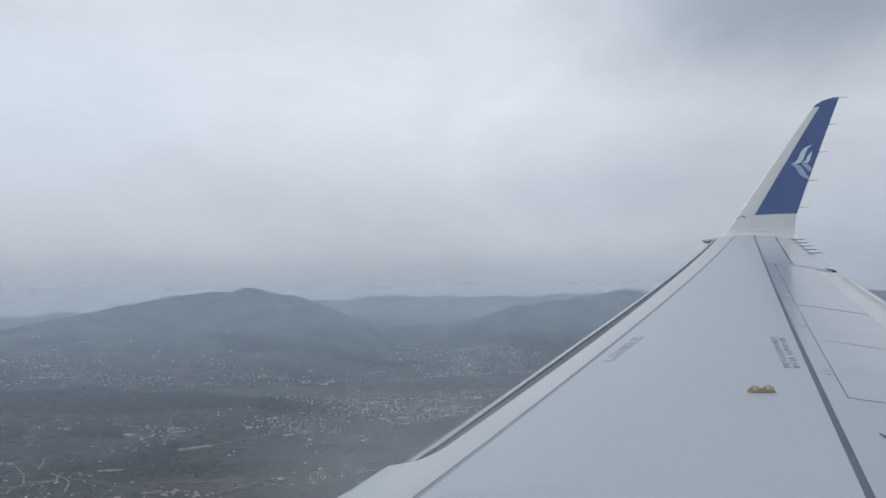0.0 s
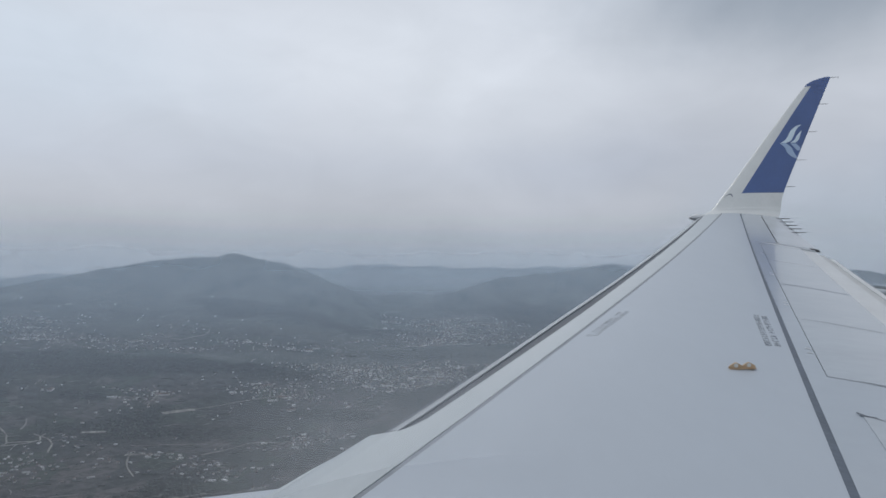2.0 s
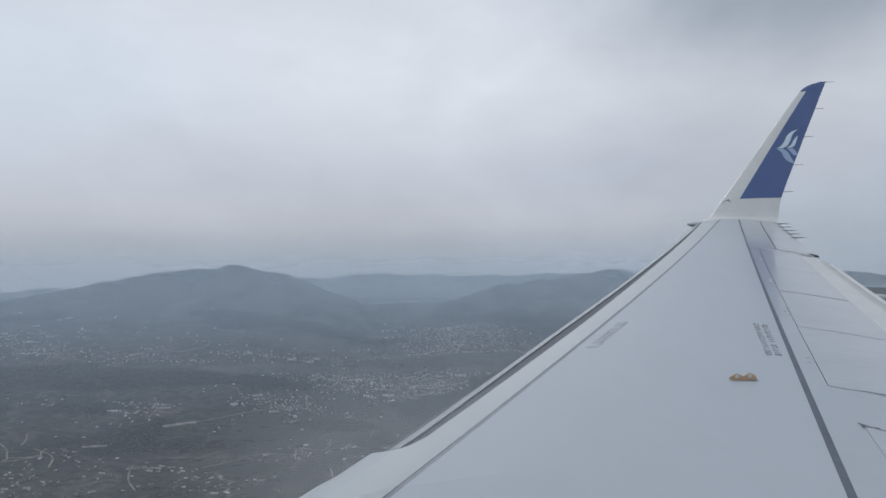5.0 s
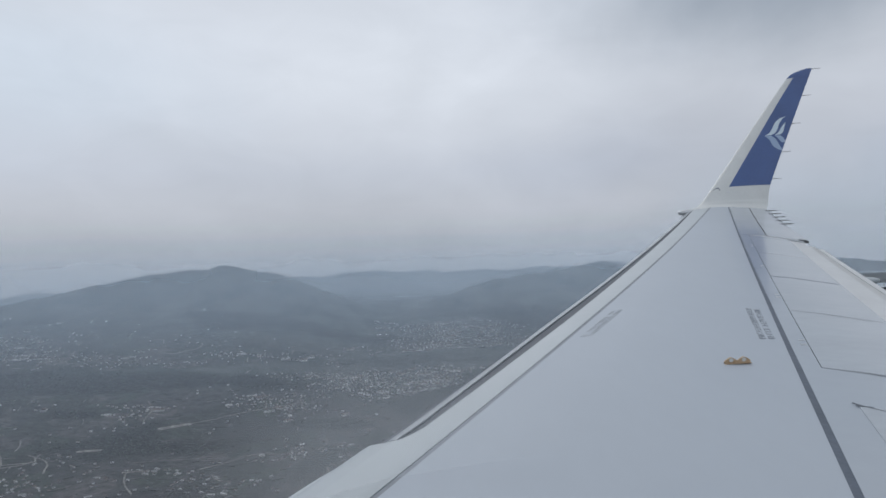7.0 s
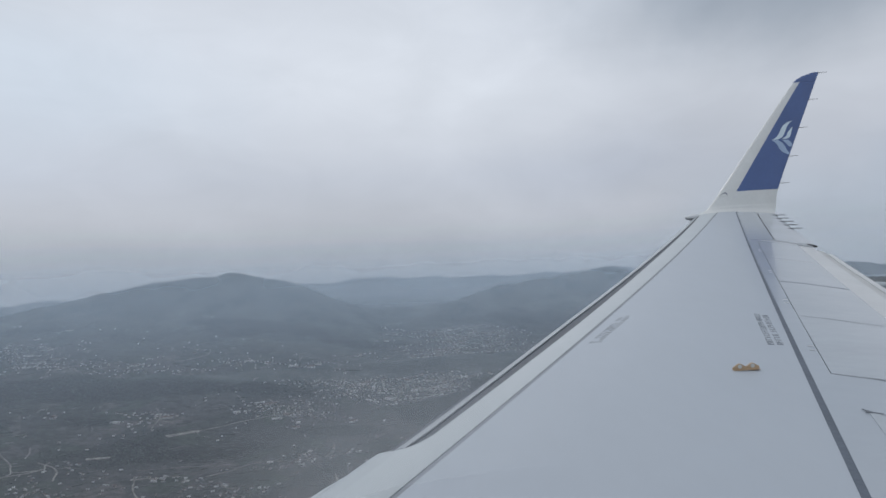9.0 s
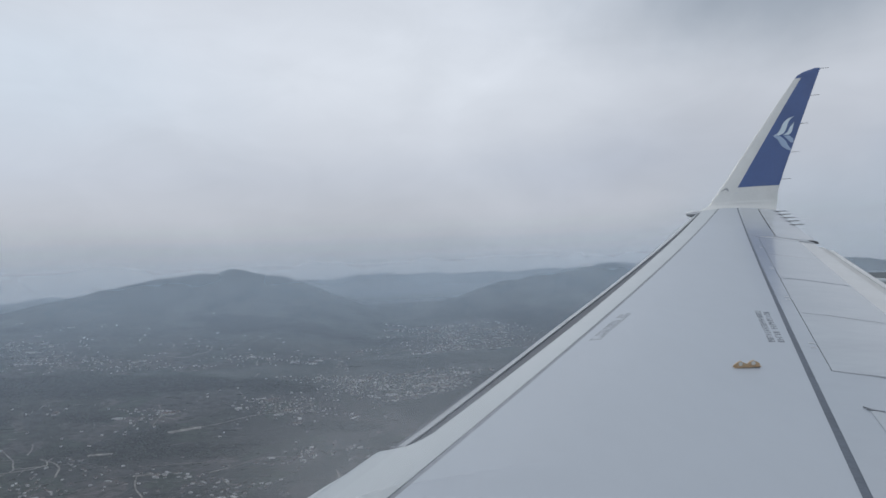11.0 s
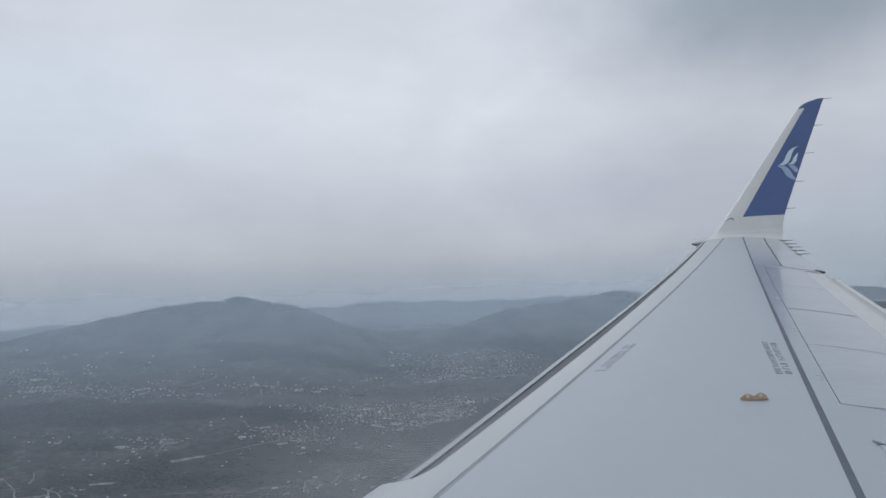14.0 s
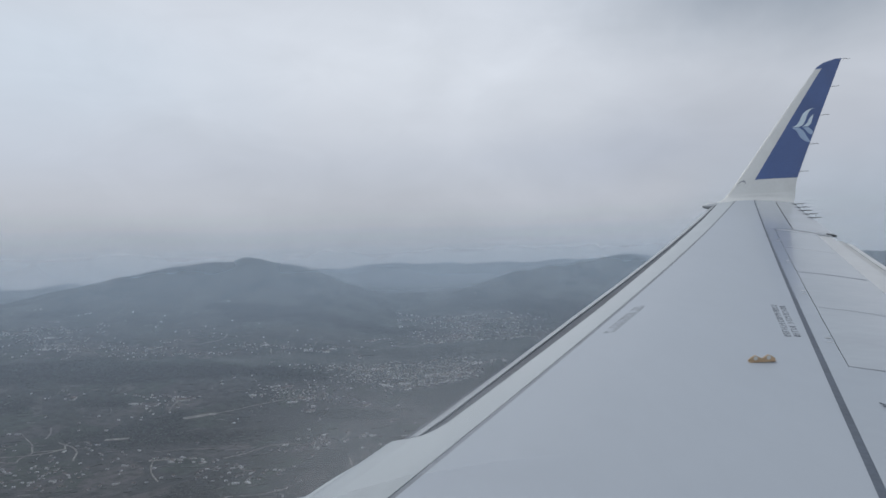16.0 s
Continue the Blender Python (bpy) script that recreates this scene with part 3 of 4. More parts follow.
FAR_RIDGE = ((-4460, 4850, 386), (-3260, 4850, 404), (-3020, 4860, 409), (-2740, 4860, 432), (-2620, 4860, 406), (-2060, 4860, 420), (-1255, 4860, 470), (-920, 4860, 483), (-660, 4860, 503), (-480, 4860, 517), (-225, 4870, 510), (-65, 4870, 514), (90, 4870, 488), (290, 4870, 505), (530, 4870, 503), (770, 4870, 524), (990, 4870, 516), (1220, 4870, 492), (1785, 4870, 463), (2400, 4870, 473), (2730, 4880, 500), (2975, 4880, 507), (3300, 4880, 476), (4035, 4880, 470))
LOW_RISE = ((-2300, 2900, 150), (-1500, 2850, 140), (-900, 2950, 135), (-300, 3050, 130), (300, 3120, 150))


def ridge_field(x, y, crest, width):
    """Height of the nearest crest point, and how far down its flank each place lies (1 on the crest)."""
    best, zz = np.full(x.shape, 1e9), np.zeros(x.shape)
    for (x0, y0, z0), (x1, y1, z1) in zip(crest, crest[1:]):
        dx, dy = x1 - x0, y1 - y0
        u = np.clip(((x - x0) * dx + (y - y0) * dy) / (dx * dx + dy * dy), 0, 1)
        d = np.hypot(x - x0 - u * dx, y - y0 - u * dy)
        near = d < best
        best = np.where(near, d, best)
        zz = np.where(near, z0 + (z1 - z0) * u, zz)
    return zz, 1 / (1 + (best / width) ** 2) ** 1.25


def terrain(x, y):
    """Ground height and the share of wild hillside at a place."""
    x, y = np.asarray(x, float), np.asarray(y, float)
    d = np.hypot(x, y)
    bearing = np.degrees(np.arctan2(x, y))
    base = 235 * smooth(d, 1900, 4300) + 110 * smooth(d, 3900, 5200) - 140 * smooth(d, 6000, 16000)
    base = base + 34 * (fbm(x, y, 900, 4, 3) - 0.5) * smooth(d, 300, 1500) + 90 * (fbm(x, y, 6500, 3, 5) - 0.5) * smooth(d, 5500, 9000)
    z, wild = base, np.zeros(x.shape)
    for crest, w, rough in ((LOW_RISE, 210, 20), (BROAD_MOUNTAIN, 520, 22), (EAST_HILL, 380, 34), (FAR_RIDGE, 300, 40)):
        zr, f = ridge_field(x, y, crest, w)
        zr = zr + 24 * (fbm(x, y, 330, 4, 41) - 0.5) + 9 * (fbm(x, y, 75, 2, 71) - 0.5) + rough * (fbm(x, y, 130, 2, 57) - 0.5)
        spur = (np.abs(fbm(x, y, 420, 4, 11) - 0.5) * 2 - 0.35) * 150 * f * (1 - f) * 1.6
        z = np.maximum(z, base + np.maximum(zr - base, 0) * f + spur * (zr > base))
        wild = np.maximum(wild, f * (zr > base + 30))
    # the bay aft of the wing, with a tongue of dark land in it
    bay = smooth(bearing, 24, 27) * (1 - smooth(bearing, 60, 75)) * smooth(d, 1500, 1900) * (1 - smooth(y, 4740, 4850))
    ragged = 260 * (fbm(x, y, 420, 4, 7) - 0.5) - 0.2 * (x - 1500)
    tongue = smooth(y + ragged, 1900, 1980) * (1 - smooth(y + ragged, 2760, 2920))
    z = z * (1 - bay) + bay * (409 + tongue * (14 + 16 * fbm(x, y, 260, 3, 8)))
    wild = np.maximum(wild, bay * tongue * 0.7)
    return z, wild


def woods(x, y):
    """Share of dark wood at a place."""
    w = fbm(x, y, 520, 4, 29)
    out = smooth(w, 0.50, 0.62)
    # cleared land round the two towns
    for cx, cy, rx, ry in ((-240, 2680, 400, 230), (100, 3400, 400, 440), (-1500, 2890, 560, 130), (-750, 3000, 260, 70)):
        out = out * smooth(((x - cx) / rx) ** 2 + ((y - cy) / ry) ** 2 + 1.2 * (w - 0.5), 0.75, 1.2)
    for cx, cy, rx, ry in ((-1350, 2560, 420, 130), (-860, 2640, 330, 105), (-40, 2965, 270, 62), (-680, 1940, 250, 95), (-900, 3430, 640, 120), (-1130, 2250, 110, 60), (-330, 2190, 120, 60), (-1500, 2150, 130, 90)):
        e = ((x - cx) / rx) ** 2 + ((y - cy) / ry) ** 2 + 3.0 * (fbm(x, y, 260, 3, 63) - 0.5)
        out = np.maximum(out, 1 - smooth(e, 0.7, 1.15))
    return out


# ---- ground sheet ----
def mix_colour(N, link, fac, a, b):
    m = N("ShaderNodeMixRGB")
    if isinstance(fac, float):
        m.inputs[0].default_value = fac
    else:
        link(fac, m.inputs[0])
    for k, c in ((1, a), (2, b)):
        if isinstance(c, tuple):
            m.inputs[k].default_value = (*c, 1)
        else:
            link(c, m.inputs[k])
    return m.outputs[0]


def ground_material():
    m = bpy.data.materials.new("dry_country")
    m.use_nodes = True
    nt = m.node_tree
    N, link = nt.nodes.new, nt.links.new
    b = nt.nodes["Principled BSDF"]
    b.inputs["Roughness"].default_value = 0.95
    b.inputs["Specular IOR Level"].default_value = 0.1
    geo = N("ShaderNodeNewGeometry")
    wild, wood = N("ShaderNodeAttribute"), N("ShaderNodeAttribute")
    wild.attribute_name, wood.attribute_name = "wild", "wood"

    def noise_at(scale, lo, hi, detail=5.0):
        n = N("ShaderNodeTexNoise")
        n.inputs["Scale"].default_value, n.inputs["Detail"].default_value, n.inputs["Roughness"].default_value = scale, detail, 0.6
        link(geo.outputs["Position"], n.inputs["Vector"])
        r = N("ShaderNodeMapRange")
        r.inputs["From Min"].default_value, r.inputs["From Max"].default_value = lo, hi
        link(n.outputs[0], r.inputs[0])
        return r.outputs[0]
    # parcels of land with their own tone
    vor = N("ShaderNodeTexVoronoi")
    vor.inputs["Scale"].default_value = 0.011
    mp = N("ShaderNodeMapping")
    mp.inputs["Scale"].default_value = (1.0, 0.6, 0.3)
    mp.inputs["Rotation"].default_value = (0, 0, 0.5)
    link(geo.outputs["Position"], mp.inputs[0])
    link(mp.outputs[0], vor.inputs["Vector"])
    sep = N("ShaderNodeSeparateColor")
    link(vor.outputs["Color"], sep.inputs[0])
    ramp = N("ShaderNodeValToRGB")
    ramp.color_ramp.interpolation = "CONSTANT"
    el = ramp.color_ramp.elements
    el[0].position, el[0].color = 0.0, (0.080, 0.079, 0.080, 1)
    el[1].position, el[1].color = 0.25, (0.090, 0.086, 0.088, 1)
    for p_, c in ((0.45, (0.076, 0.077, 0.074)), (0.62, (0.100, 0.095, 0.095)), (0.78, (0.080, 0.086, 0.078)), (0.92, (0.118, 0.110, 0.109))):
        e = el.new(p_)
        e.color = (*c, 1)
    link(sep.outputs[0], ramp.inputs[0])
    col = mix_colour(N, link, noise_at(0.035, 0.42, 0.70), ramp.outputs[0], (0.047, 0.050, 0.048))
    col = mix_colour(N, link, noise_at(0.11, 0.63, 0.80, 3.0), col, (0.20, 0.188, 0.192))
    col = mix_colour(N, link, noise_at(0.16, 0.60, 0.76, 3.0), col, (0.055, 0.058, 0.058))
    scrub = mix_colour(N, link, noise_at(0.02, 0.35, 0.65), (0.052, 0.060, 0.060), (0.088, 0.092, 0.090))
    scrub = mix_colour(N, link, noise_at(0.0045, 0.42, 0.66), scrub, (0.112, 0.116, 0.112))
    wm = N("ShaderNodeMapRange")
    wm.inputs["From Min"].default_value, wm.inputs["From Max"].default_value = 0.10, 0.32
    link(wild.outputs["Fac"], wm.inputs[0])
    col = mix_colour(N, link, wm.outputs[0], col, scrub)
    col = mix_colour(N, link, wood.outputs["Fac"], col, mix_colour(N, link, noise_at(0.06, 0.35, 0.7), (0.033, 0.034, 0.034), (0.069, 0.066, 0.065)))
    link(col, b.inputs["Base Color"])
    bp = N("ShaderNodeBump")
    bp.inputs["Strength"].default_value, bp.inputs["Distance"].default_value = 0.6, 6.0
    n = N("ShaderNodeTexNoise")
    n.inputs["Scale"].default_value, n.inputs["Detail"].default_value = 0.05, 6.0
    link(geo.outputs["Position"], n.inputs["Vector"])
    link(n.outputs[0], bp.inputs["Height"])
    link(bp.outputs[0], b.inputs["Normal"])
    return m


FAR = 5000 + 40.0 * (1.075 ** np.arange(1, 60) - 1) / 0.075
GX, GY = np.concatenate([-FAR[::-1], np.arange(-5000, 5001, 33.0), FAR]), np.concatenate([-FAR[::-1], np.arange(-5000, 5001, 33.0), FAR])
GRID_Z = None


def build_ground():
    global GRID_Z
    X, Y = np.meshgrid(GX, GY)
    Z, wild = terrain(X, Y)
    GRID_Z = Z
    wood = woods(X, Y) * (1 - smooth(wild, 0.25, 0.6) * 0.65)
    nx, ny = len(GX), len(GY)
    verts = np.stack([X, Y, Z], -1).reshape(-1, 3)
    i = np.arange(nx * ny).reshape(ny, nx)
    faces = np.stack([i[:-1, :-1], i[:-1, 1:], i[1:, 1:], i[1:, :-1]], -1).reshape(-1, 4)
    me = bpy.data.meshes.new("ground")
    me.from_pydata(verts.tolist(), [], faces.tolist())
    for name, v in (("wild", wild), ("wood", wood)):
        me.attributes.new(name, "FLOAT", "POINT").data.foreach_set("value", v.reshape(-1).astype(np.float32))
    me.polygons.foreach_set("use_smooth", [True] * len(me.polygons))
    me.materials.append(ground_material())
    tagged(new("ground", me), "dark dry country with fields, scrub and bare hills", "ground", kind="structure")


def ground_z(x, y):
    """Height of the ground sheet, between its grid points."""
    x, y = np.asarray(x, float), np.asarray(y, float)
    i, j = np.searchsorted(GX, x) - 1, np.searchsorted(GY, y) - 1
    u, v = (x - GX[i]) / (GX[i + 1] - GX[i]), (y - GY[j]) / (GY[j + 1] - GY[j])
    g = GRID_Z
    return (g[j, i] * (1 - u) + g[j, i + 1] * u) * (1 - v) + (g[j + 1, i] * (1 - u) + g[j + 1, i + 1] * u) * v


build_ground()

M_WATER = material("grey_sea_water", (0.19, 0.23, 0.26), 0.12, 0, 0, 0.1, (0.01, 0.05), 0.15)


def build_water():
    bm = bmesh.new()
    n = 12
    g = [[bm.verts.new((r * math.sin(radians(24.5 + 42 * i / n)), r * math.cos(radians(24.5 + 42 * i / n)), 418.0)) for r in (1890, 2500, 3300, 4000, 4800, 5900)] for i in range(n + 1)]
    for i in range(n):
        for j in range(5):
            bm.faces.new((g[i][j], g[i + 1][j], g[i + 1][j + 1], g[i][j + 1]))
    tagged(part("water", bm, M_WATER), "calm pale grey water of a bay", "water", kind="structure")


build_water()

# ---- roads ----
M_BARE = material("pale_bare_earth", (0.20, 0.19, 0.175), 0.95, 0, 0, 0.5, (0.03, 0.12), space="Position")
M_ROAD = material("pale_dusty_road", (0.18, 0.172, 0.158), 0.9, 0, 0, 0.5, (0.012, 0.08), 0, stretch=(1, 1, 1))


def build_road(pts, width, field=False):
    """A ribbon of road, or a strip of bare field, laid on the ground with a crowned middle and small banks."""
    dense = []
    for k in range(len(pts) - 1):
        q = [pts[max(k - 1, 0)], pts[k], pts[k + 1], pts[min(k + 2, len(pts) - 1)]]
        n = max(2, int(math.hypot(pts[k + 1][0] - pts[k][0], pts[k + 1][1] - pts[k][1]) / 16))
        dense += [catmull(*q, i / n) for i in range(n)]
    dense.append(pts[-1])
    bm = bmesh.new()
    rows_ = []
    for k, (x, y) in enumerate(dense):
        x0, y0 = dense[max(k - 1, 0)]
        x1, y1 = dense[min(k + 1, len(dense) - 1)]
        l = math.hypot(x1 - x0, y1 - y0) or 1
        nx, ny = -(y1 - y0) / l, (x1 - x0) / l
        row = []
        for o, h in ((-0.5, 0.2), (-0.42, 1.0), (0, 1.15), (0.42, 1.0), (0.5, 0.2)):
            px, py = x + nx * o * width, y + ny * o * width
            row.append(bm.verts.new((px, py, ground_z(px, py) + h)))
        rows_.append(row)
    for a, b in zip(rows_, rows_[1:]):
        for i in range(4):
            bm.faces.new((a[i], a[i + 1], b[i + 1], b[i]))
    if field:
        tagged(part("bare_field", bm, M_BARE), "long strip of pale bare earth among fields", "field", kind="structure")
    else:
        tagged(part("road", bm, M_ROAD), "pale dusty road winding between fields", "road", kind="structure")


def build_roads():
    random.seed(12)
    starts = [(-1350, 1750, 0.3, 8), (-620, 1350, 0.9, 7), (-1700, 2300, 0.2, 6), (-1500, 1500, 1.0, 6), (-1000, 1750, 2.0, 6), (-1800, 2900, 0.15, 7), (-1450, 2850, 0.5, 6), (-1200, 2960, 0.3, 6),
              (100, 3250, 0.2, 6), (-1150, 1420, 0.4, 6), (-420, 1850, 2.4, 5), (-820, 1820, 0.0, 5), (-1900, 2000, 0.2, 5), (-1620, 2800, 0.9, 4)]
    for x, y, head, legs in starts:
        pts = [(x, y)]
        turn = random.uniform(-0.3, 0.3)
        for k in range(legs):
            turn = 0.5 * turn + random.uniform(-0.55, 0.55)
            head += turn
            step = random.uniform(26, 62)
            x, y = x + step * math.cos(head), y + step * math.sin(head)
            pts.append((x, y))
        build_road(pts, random.uniform(3.6, 6.0))


build_roads()
LANES = (((-1003, 2396), (-970, 2340), (-954, 2292), (-948, 2240), (-935, 2188)), ((-954, 2292), (-925, 2275), (-895, 2262)), ((-643, 2532), (-620, 2490), (-609, 2452), (-587, 2360)), ((-490, 2470), (-468, 2400), (-437, 2316)),
         ((-787, 2176), (-720, 2240), (-677, 2288), (-591, 2360), (-480, 2430)), ((-280, 1724), (-262, 1650), (-263, 1572)), ((-330, 2030), (-318, 1950), (-330, 1880)))
TRACKS = (((-1138, 1732), (-1150, 1770), (-1144, 1808), (-1170, 1850), (-1189, 1880), (-1269, 1956)), ((-1149, 1816), (-1110, 1830), (-1076, 1844), (-1090, 1870), (-1095, 1904)), ((-1177, 1924), (-1190, 1970), (-1212, 2008)),
          ((-788, 1740), (-770, 1690), (-745, 1640), (-700, 1572)), ((-1320, 1800), (-1250, 1780), (-1190, 1740), (-1138, 1732)), ((-560, 1700), (-530, 1650), (-500, 1640)))
for way in LANES + TRACKS:
    build_road(way, 4.4)
build_road(((-862, 2122), (-835, 2142), (-810, 2160), (-780, 2178)), 24, True)
build_road(((-1010, 1930), (-975, 1938), (-945, 1940)), 16, True)
build_road(((-800, 1745), (-770, 1750), (-740, 1750)), 12, True)

# ---- houses ----
M_HWALL = material("whitewashed_plaster", (0.50, 0.49, 0.48), 0.8, 0, 0, 0.55, (0.02, 0.3), space="Position")
M_HROOF = material("clay_roof_tiles", (0.125, 0.095, 0.085), 0.8, 0, 0, 0.35, (0.03, 0.3), 0.3, space="Position")
M_HPALE = material("pale_concrete_roof", (0.36, 0.36, 0.36), 0.8, 0, 0, 0.6, (0.03, 0.3), space="Position")
M_HDARK = material("dark_window_opening", (0.06, 0.07, 0.08), 0.3, 0, 0, 0.1, (1, 5))


def box(bm, x0, x1, y0, y1, z0, z1):
    v = [bm.verts.new((x, y, z)) for z in (z0, z1) for x, y in ((x0, y0), (x1, y0), (x1, y1), (x0, y1))]
    for q in ((3, 2, 1, 0), (4, 5, 6, 7), (0, 1, 5, 4), (1, 2, 6, 5), (2, 3, 7, 6), (3, 0, 4, 7)):
        bm.faces.new([v[k] for k in q])


def gable(bm, w, d, z0, rise, eave=0.5):
    """A pitched roof with eaves and thickness."""
    x0, x1, y0, y1 = -w / 2 - eave, w / 2 + eave, -d / 2 - eave, d / 2 + eave
    v = [bm.verts.new(p_) for p_ in ((x0, y0, z0), (x1, y0, z0), (x1, y1, z0), (x0, y1, z0), (x0, 0, z0 + rise), (x1, 0, z0 + rise))]
    for q in ((3, 2, 1, 0), (0, 1, 5, 4), (2, 3, 4, 5), (0, 4, 3), (1, 2, 5)):
        bm.faces.new([v[k] for k in q])


def house_kind(w, d, h, pitched, label):
    ob = tagged(new("house"), label, "house", "houses of the villages")
    bm = bmesh.new()
    box(bm, -w / 2, w / 2, -d / 2, d / 2, -2, h)
    part("wall", bm, M_HWALL, ob, smooth=False)
    bm = bmesh.new()
    if pitched:
        gable(bm, w, d, h, 0.22 * d)
    else:
        box(bm, -w / 2 - 0.3, w / 2 + 0.3, -d / 2 - 0.3, d / 2 + 0.3, h, h + 0.6)
    part("roof", bm, M_HROOF if pitched else M_HPALE, ob, smooth=False)
    for k in (-0.28, 0.0, 0.28):
        bm = bmesh.new()
        box(bm, k * w - 0.7, k * w + 0.7, -d / 2 - 0.08, -d / 2 + 0.05, h * 0.35, h * 0.7)
        part("window", bm, M_HDARK, ob, smooth=False)
    return ob


# x, y, half width, half depth, share of the houses
VILLAGES = ((-230, 2690, 310, 175, 0.22), (20, 2740, 120, 110, 0.06), (110, 3380, 270, 310, 0.22), (-160, 3720, 220, 130, 0.04), (-1500, 2880, 470, 90, 0.085), (-760, 2990, 230, 50, 0.03), (-1900, 3060, 260, 120, 0.03),
            (-1010, 2330, 110, 70, 0.012), (-1110, 1850, 200, 120, 0.018), (-760, 1750, 120, 50, 0.014), (-1260, 1960, 140, 90, 0.016), (-640, 2420, 110, 70, 0.014), (-480, 2380, 100, 80, 0.014),
            (-340, 1870, 130, 130, 0.014), (-540, 1650, 150, 80, 0.014), (-1040, 1640, 210, 90, 0.013), (-860, 1600, 160, 70, 0.009), (-480, 3400, 200, 120, 0.02))


def house_spots(rng, count):
    """Places along short crooked streets in each village, and many lone farms."""
    v = np.array(VILLAGES)
    share = v[:, 4] / v[:, 4].sum()
    xs, ys, heads = [], [], []
    while len(xs) < 2 * count:
        if rng.random() < 0.45:
            n, along, side = 1, np.zeros(1), np.zeros(1)
            y0 = rng.uniform(1350, 3700)
            x0, head = rng.uniform(-0.75, 0.25) * y0, rng.choice((4, 20, 100)) + rng.normal() * 15
        else:
            cx, cy, hw, hd, _ = v[rng.choice(len(v), p=share)]
            head = rng.choice((4, 18, 98, 150), p=(0.4, 0.3, 0.2, 0.1)) + rng.normal() * 10
            n, gap = int(rng.integers(2, 8)), rng.uniform(17, 32)
            along = (np.arange(n) - n / 2) * gap + rng.normal(size=n) * 4
            side = rng.choice((-1, 1), n) * rng.uniform(8, 14, n)
            x0, y0 = cx + rng.normal() * hw * 0.6, cy + rng.normal() * hd * 0.6
        a = radians(head)
        xs += list(x0 + along * math.cos(a) - side * math.sin(a))
        ys += list(y0 + along * math.sin(a) + side * math.cos(a))
        heads += [head] * n
    x, y = np.array(xs), np.array(ys)
    ok = (y > 1350) & (y < 3900) & (np.abs(x) < 0.76 * y) & (woods(x, y) < 0.6) & (terrain(x, y)[1] < 0.42)
    return [(float(x[i]), float(y[i]), heads[i]) for i in np.flatnonzero(ok)[:count]]


def build_houses():
    rng = np.random.default_rng(5)
    spots = house_spots(rng, 2100)
    spots.sort(key=lambda q: q[1])
    kinds = [house_kind(7.2, 4.6, 2.4, True, "white village house with a clay tile roof"), house_kind(7.6, 4.4, 2.2, False, "pale flat-roofed house beside fields"), house_kind(5.6, 4.8, 3.6, True, "tall white house with a clay roof"), house_kind(16, 5.2, 2.4, False, "long pale shed with a flat roof")]
    first = [True] * 4
    for x, y, head in spots[:270]:
        k = int(rng.choice(4, p=(0.35, 0.3, 0.25, 0.10)))
        m = pose(x, y, ground_z(x, y), 0, 0, head + rng.normal() * 7)
        if first[k]:
            kinds[k].matrix_world = m
            first[k] = False
        else:
            copy_thing(kinds[k], m)
    data = ([], [], []), ([], [], [])
    verts, faces = data
    for x, y, head in spots[270:]:
        z = ground_z(x, y)
        a = radians(head + rng.normal() * 7)
        w, d, h = rng.uniform(5, 9.5), rng.uniform(4.2, 6), rng.uniform(2.4, 5.2)
        if rng.random() < 0.04:
            w, d = rng.uniform(20, 40), rng.uniform(10, 16)
        ca, sa = math.cos(a), math.sin(a)
        pt = lambda u, v, t: (x + u * ca - v * sa, y + u * sa + v * ca, z + t)
        n = len(verts[0])
        verts[0].extend(pt(sx * w / 2, sy * d / 2, t) for t in (-2, h) for sx, sy in ((-1, -1), (1, -1), (1, 1), (-1, 1)))
        faces[0].extend((n + q[0], n + q[1], n + q[2], n + q[3]) for q in ((0, 1, 5, 4), (1, 2, 6, 5), (2, 3, 7, 6), (3, 0, 4, 7)))
        k = 1 if rng.random() < 0.6 else 2
        n = len(verts[k])
        rise = 0.22 * d if k == 1 else 0.5
        verts[k].extend([pt(-w / 2 - 0.4, -d / 2 - 0.4, h), pt(w / 2 + 0.4, -d / 2 - 0.4, h), pt(w / 2 + 0.4, d / 2 + 0.4, h), pt(-w / 2 - 0.4, d / 2 + 0.4, h), pt(-w / 2 - 0.4, 0, h + rise), pt(w / 2 + 0.4, 0, h + rise)])
        faces[k].extend(tuple(n + i for i in q) for q in ((0, 1, 5, 4), (2, 3, 4, 5), (0, 4, 3), (1, 2, 5)))
    far = tagged(new("distant_houses"), "hundreds of small white and terracotta village houses", "houses", kind="stuff")
    for name, v, f, mat in (("walls", verts[0], faces[0], M_HWALL), ("clay_roofs", verts[1], faces[1], M_HROOF), ("pale_roofs", verts[2], faces[2], M_HPALE)):
        me = bpy.data.meshes.new(name)
        me.from_pydata(v, [], f)
        me.materials.append(mat)
        ob = new(name, me)
        ob.parent = far


build_houses()

# ---- field walls and hedges ----
M_STONE = material("dry_stone", (0.17, 0.165, 0.155), 0.9, 0, 0, 0.5, (0.03, 0.3), space="Position")
M_HEDGE = material("dark_hedge_leaves", (0.085, 0.088, 0.080), 0.9, 0, 0, 0.4, (0.03, 0.3))


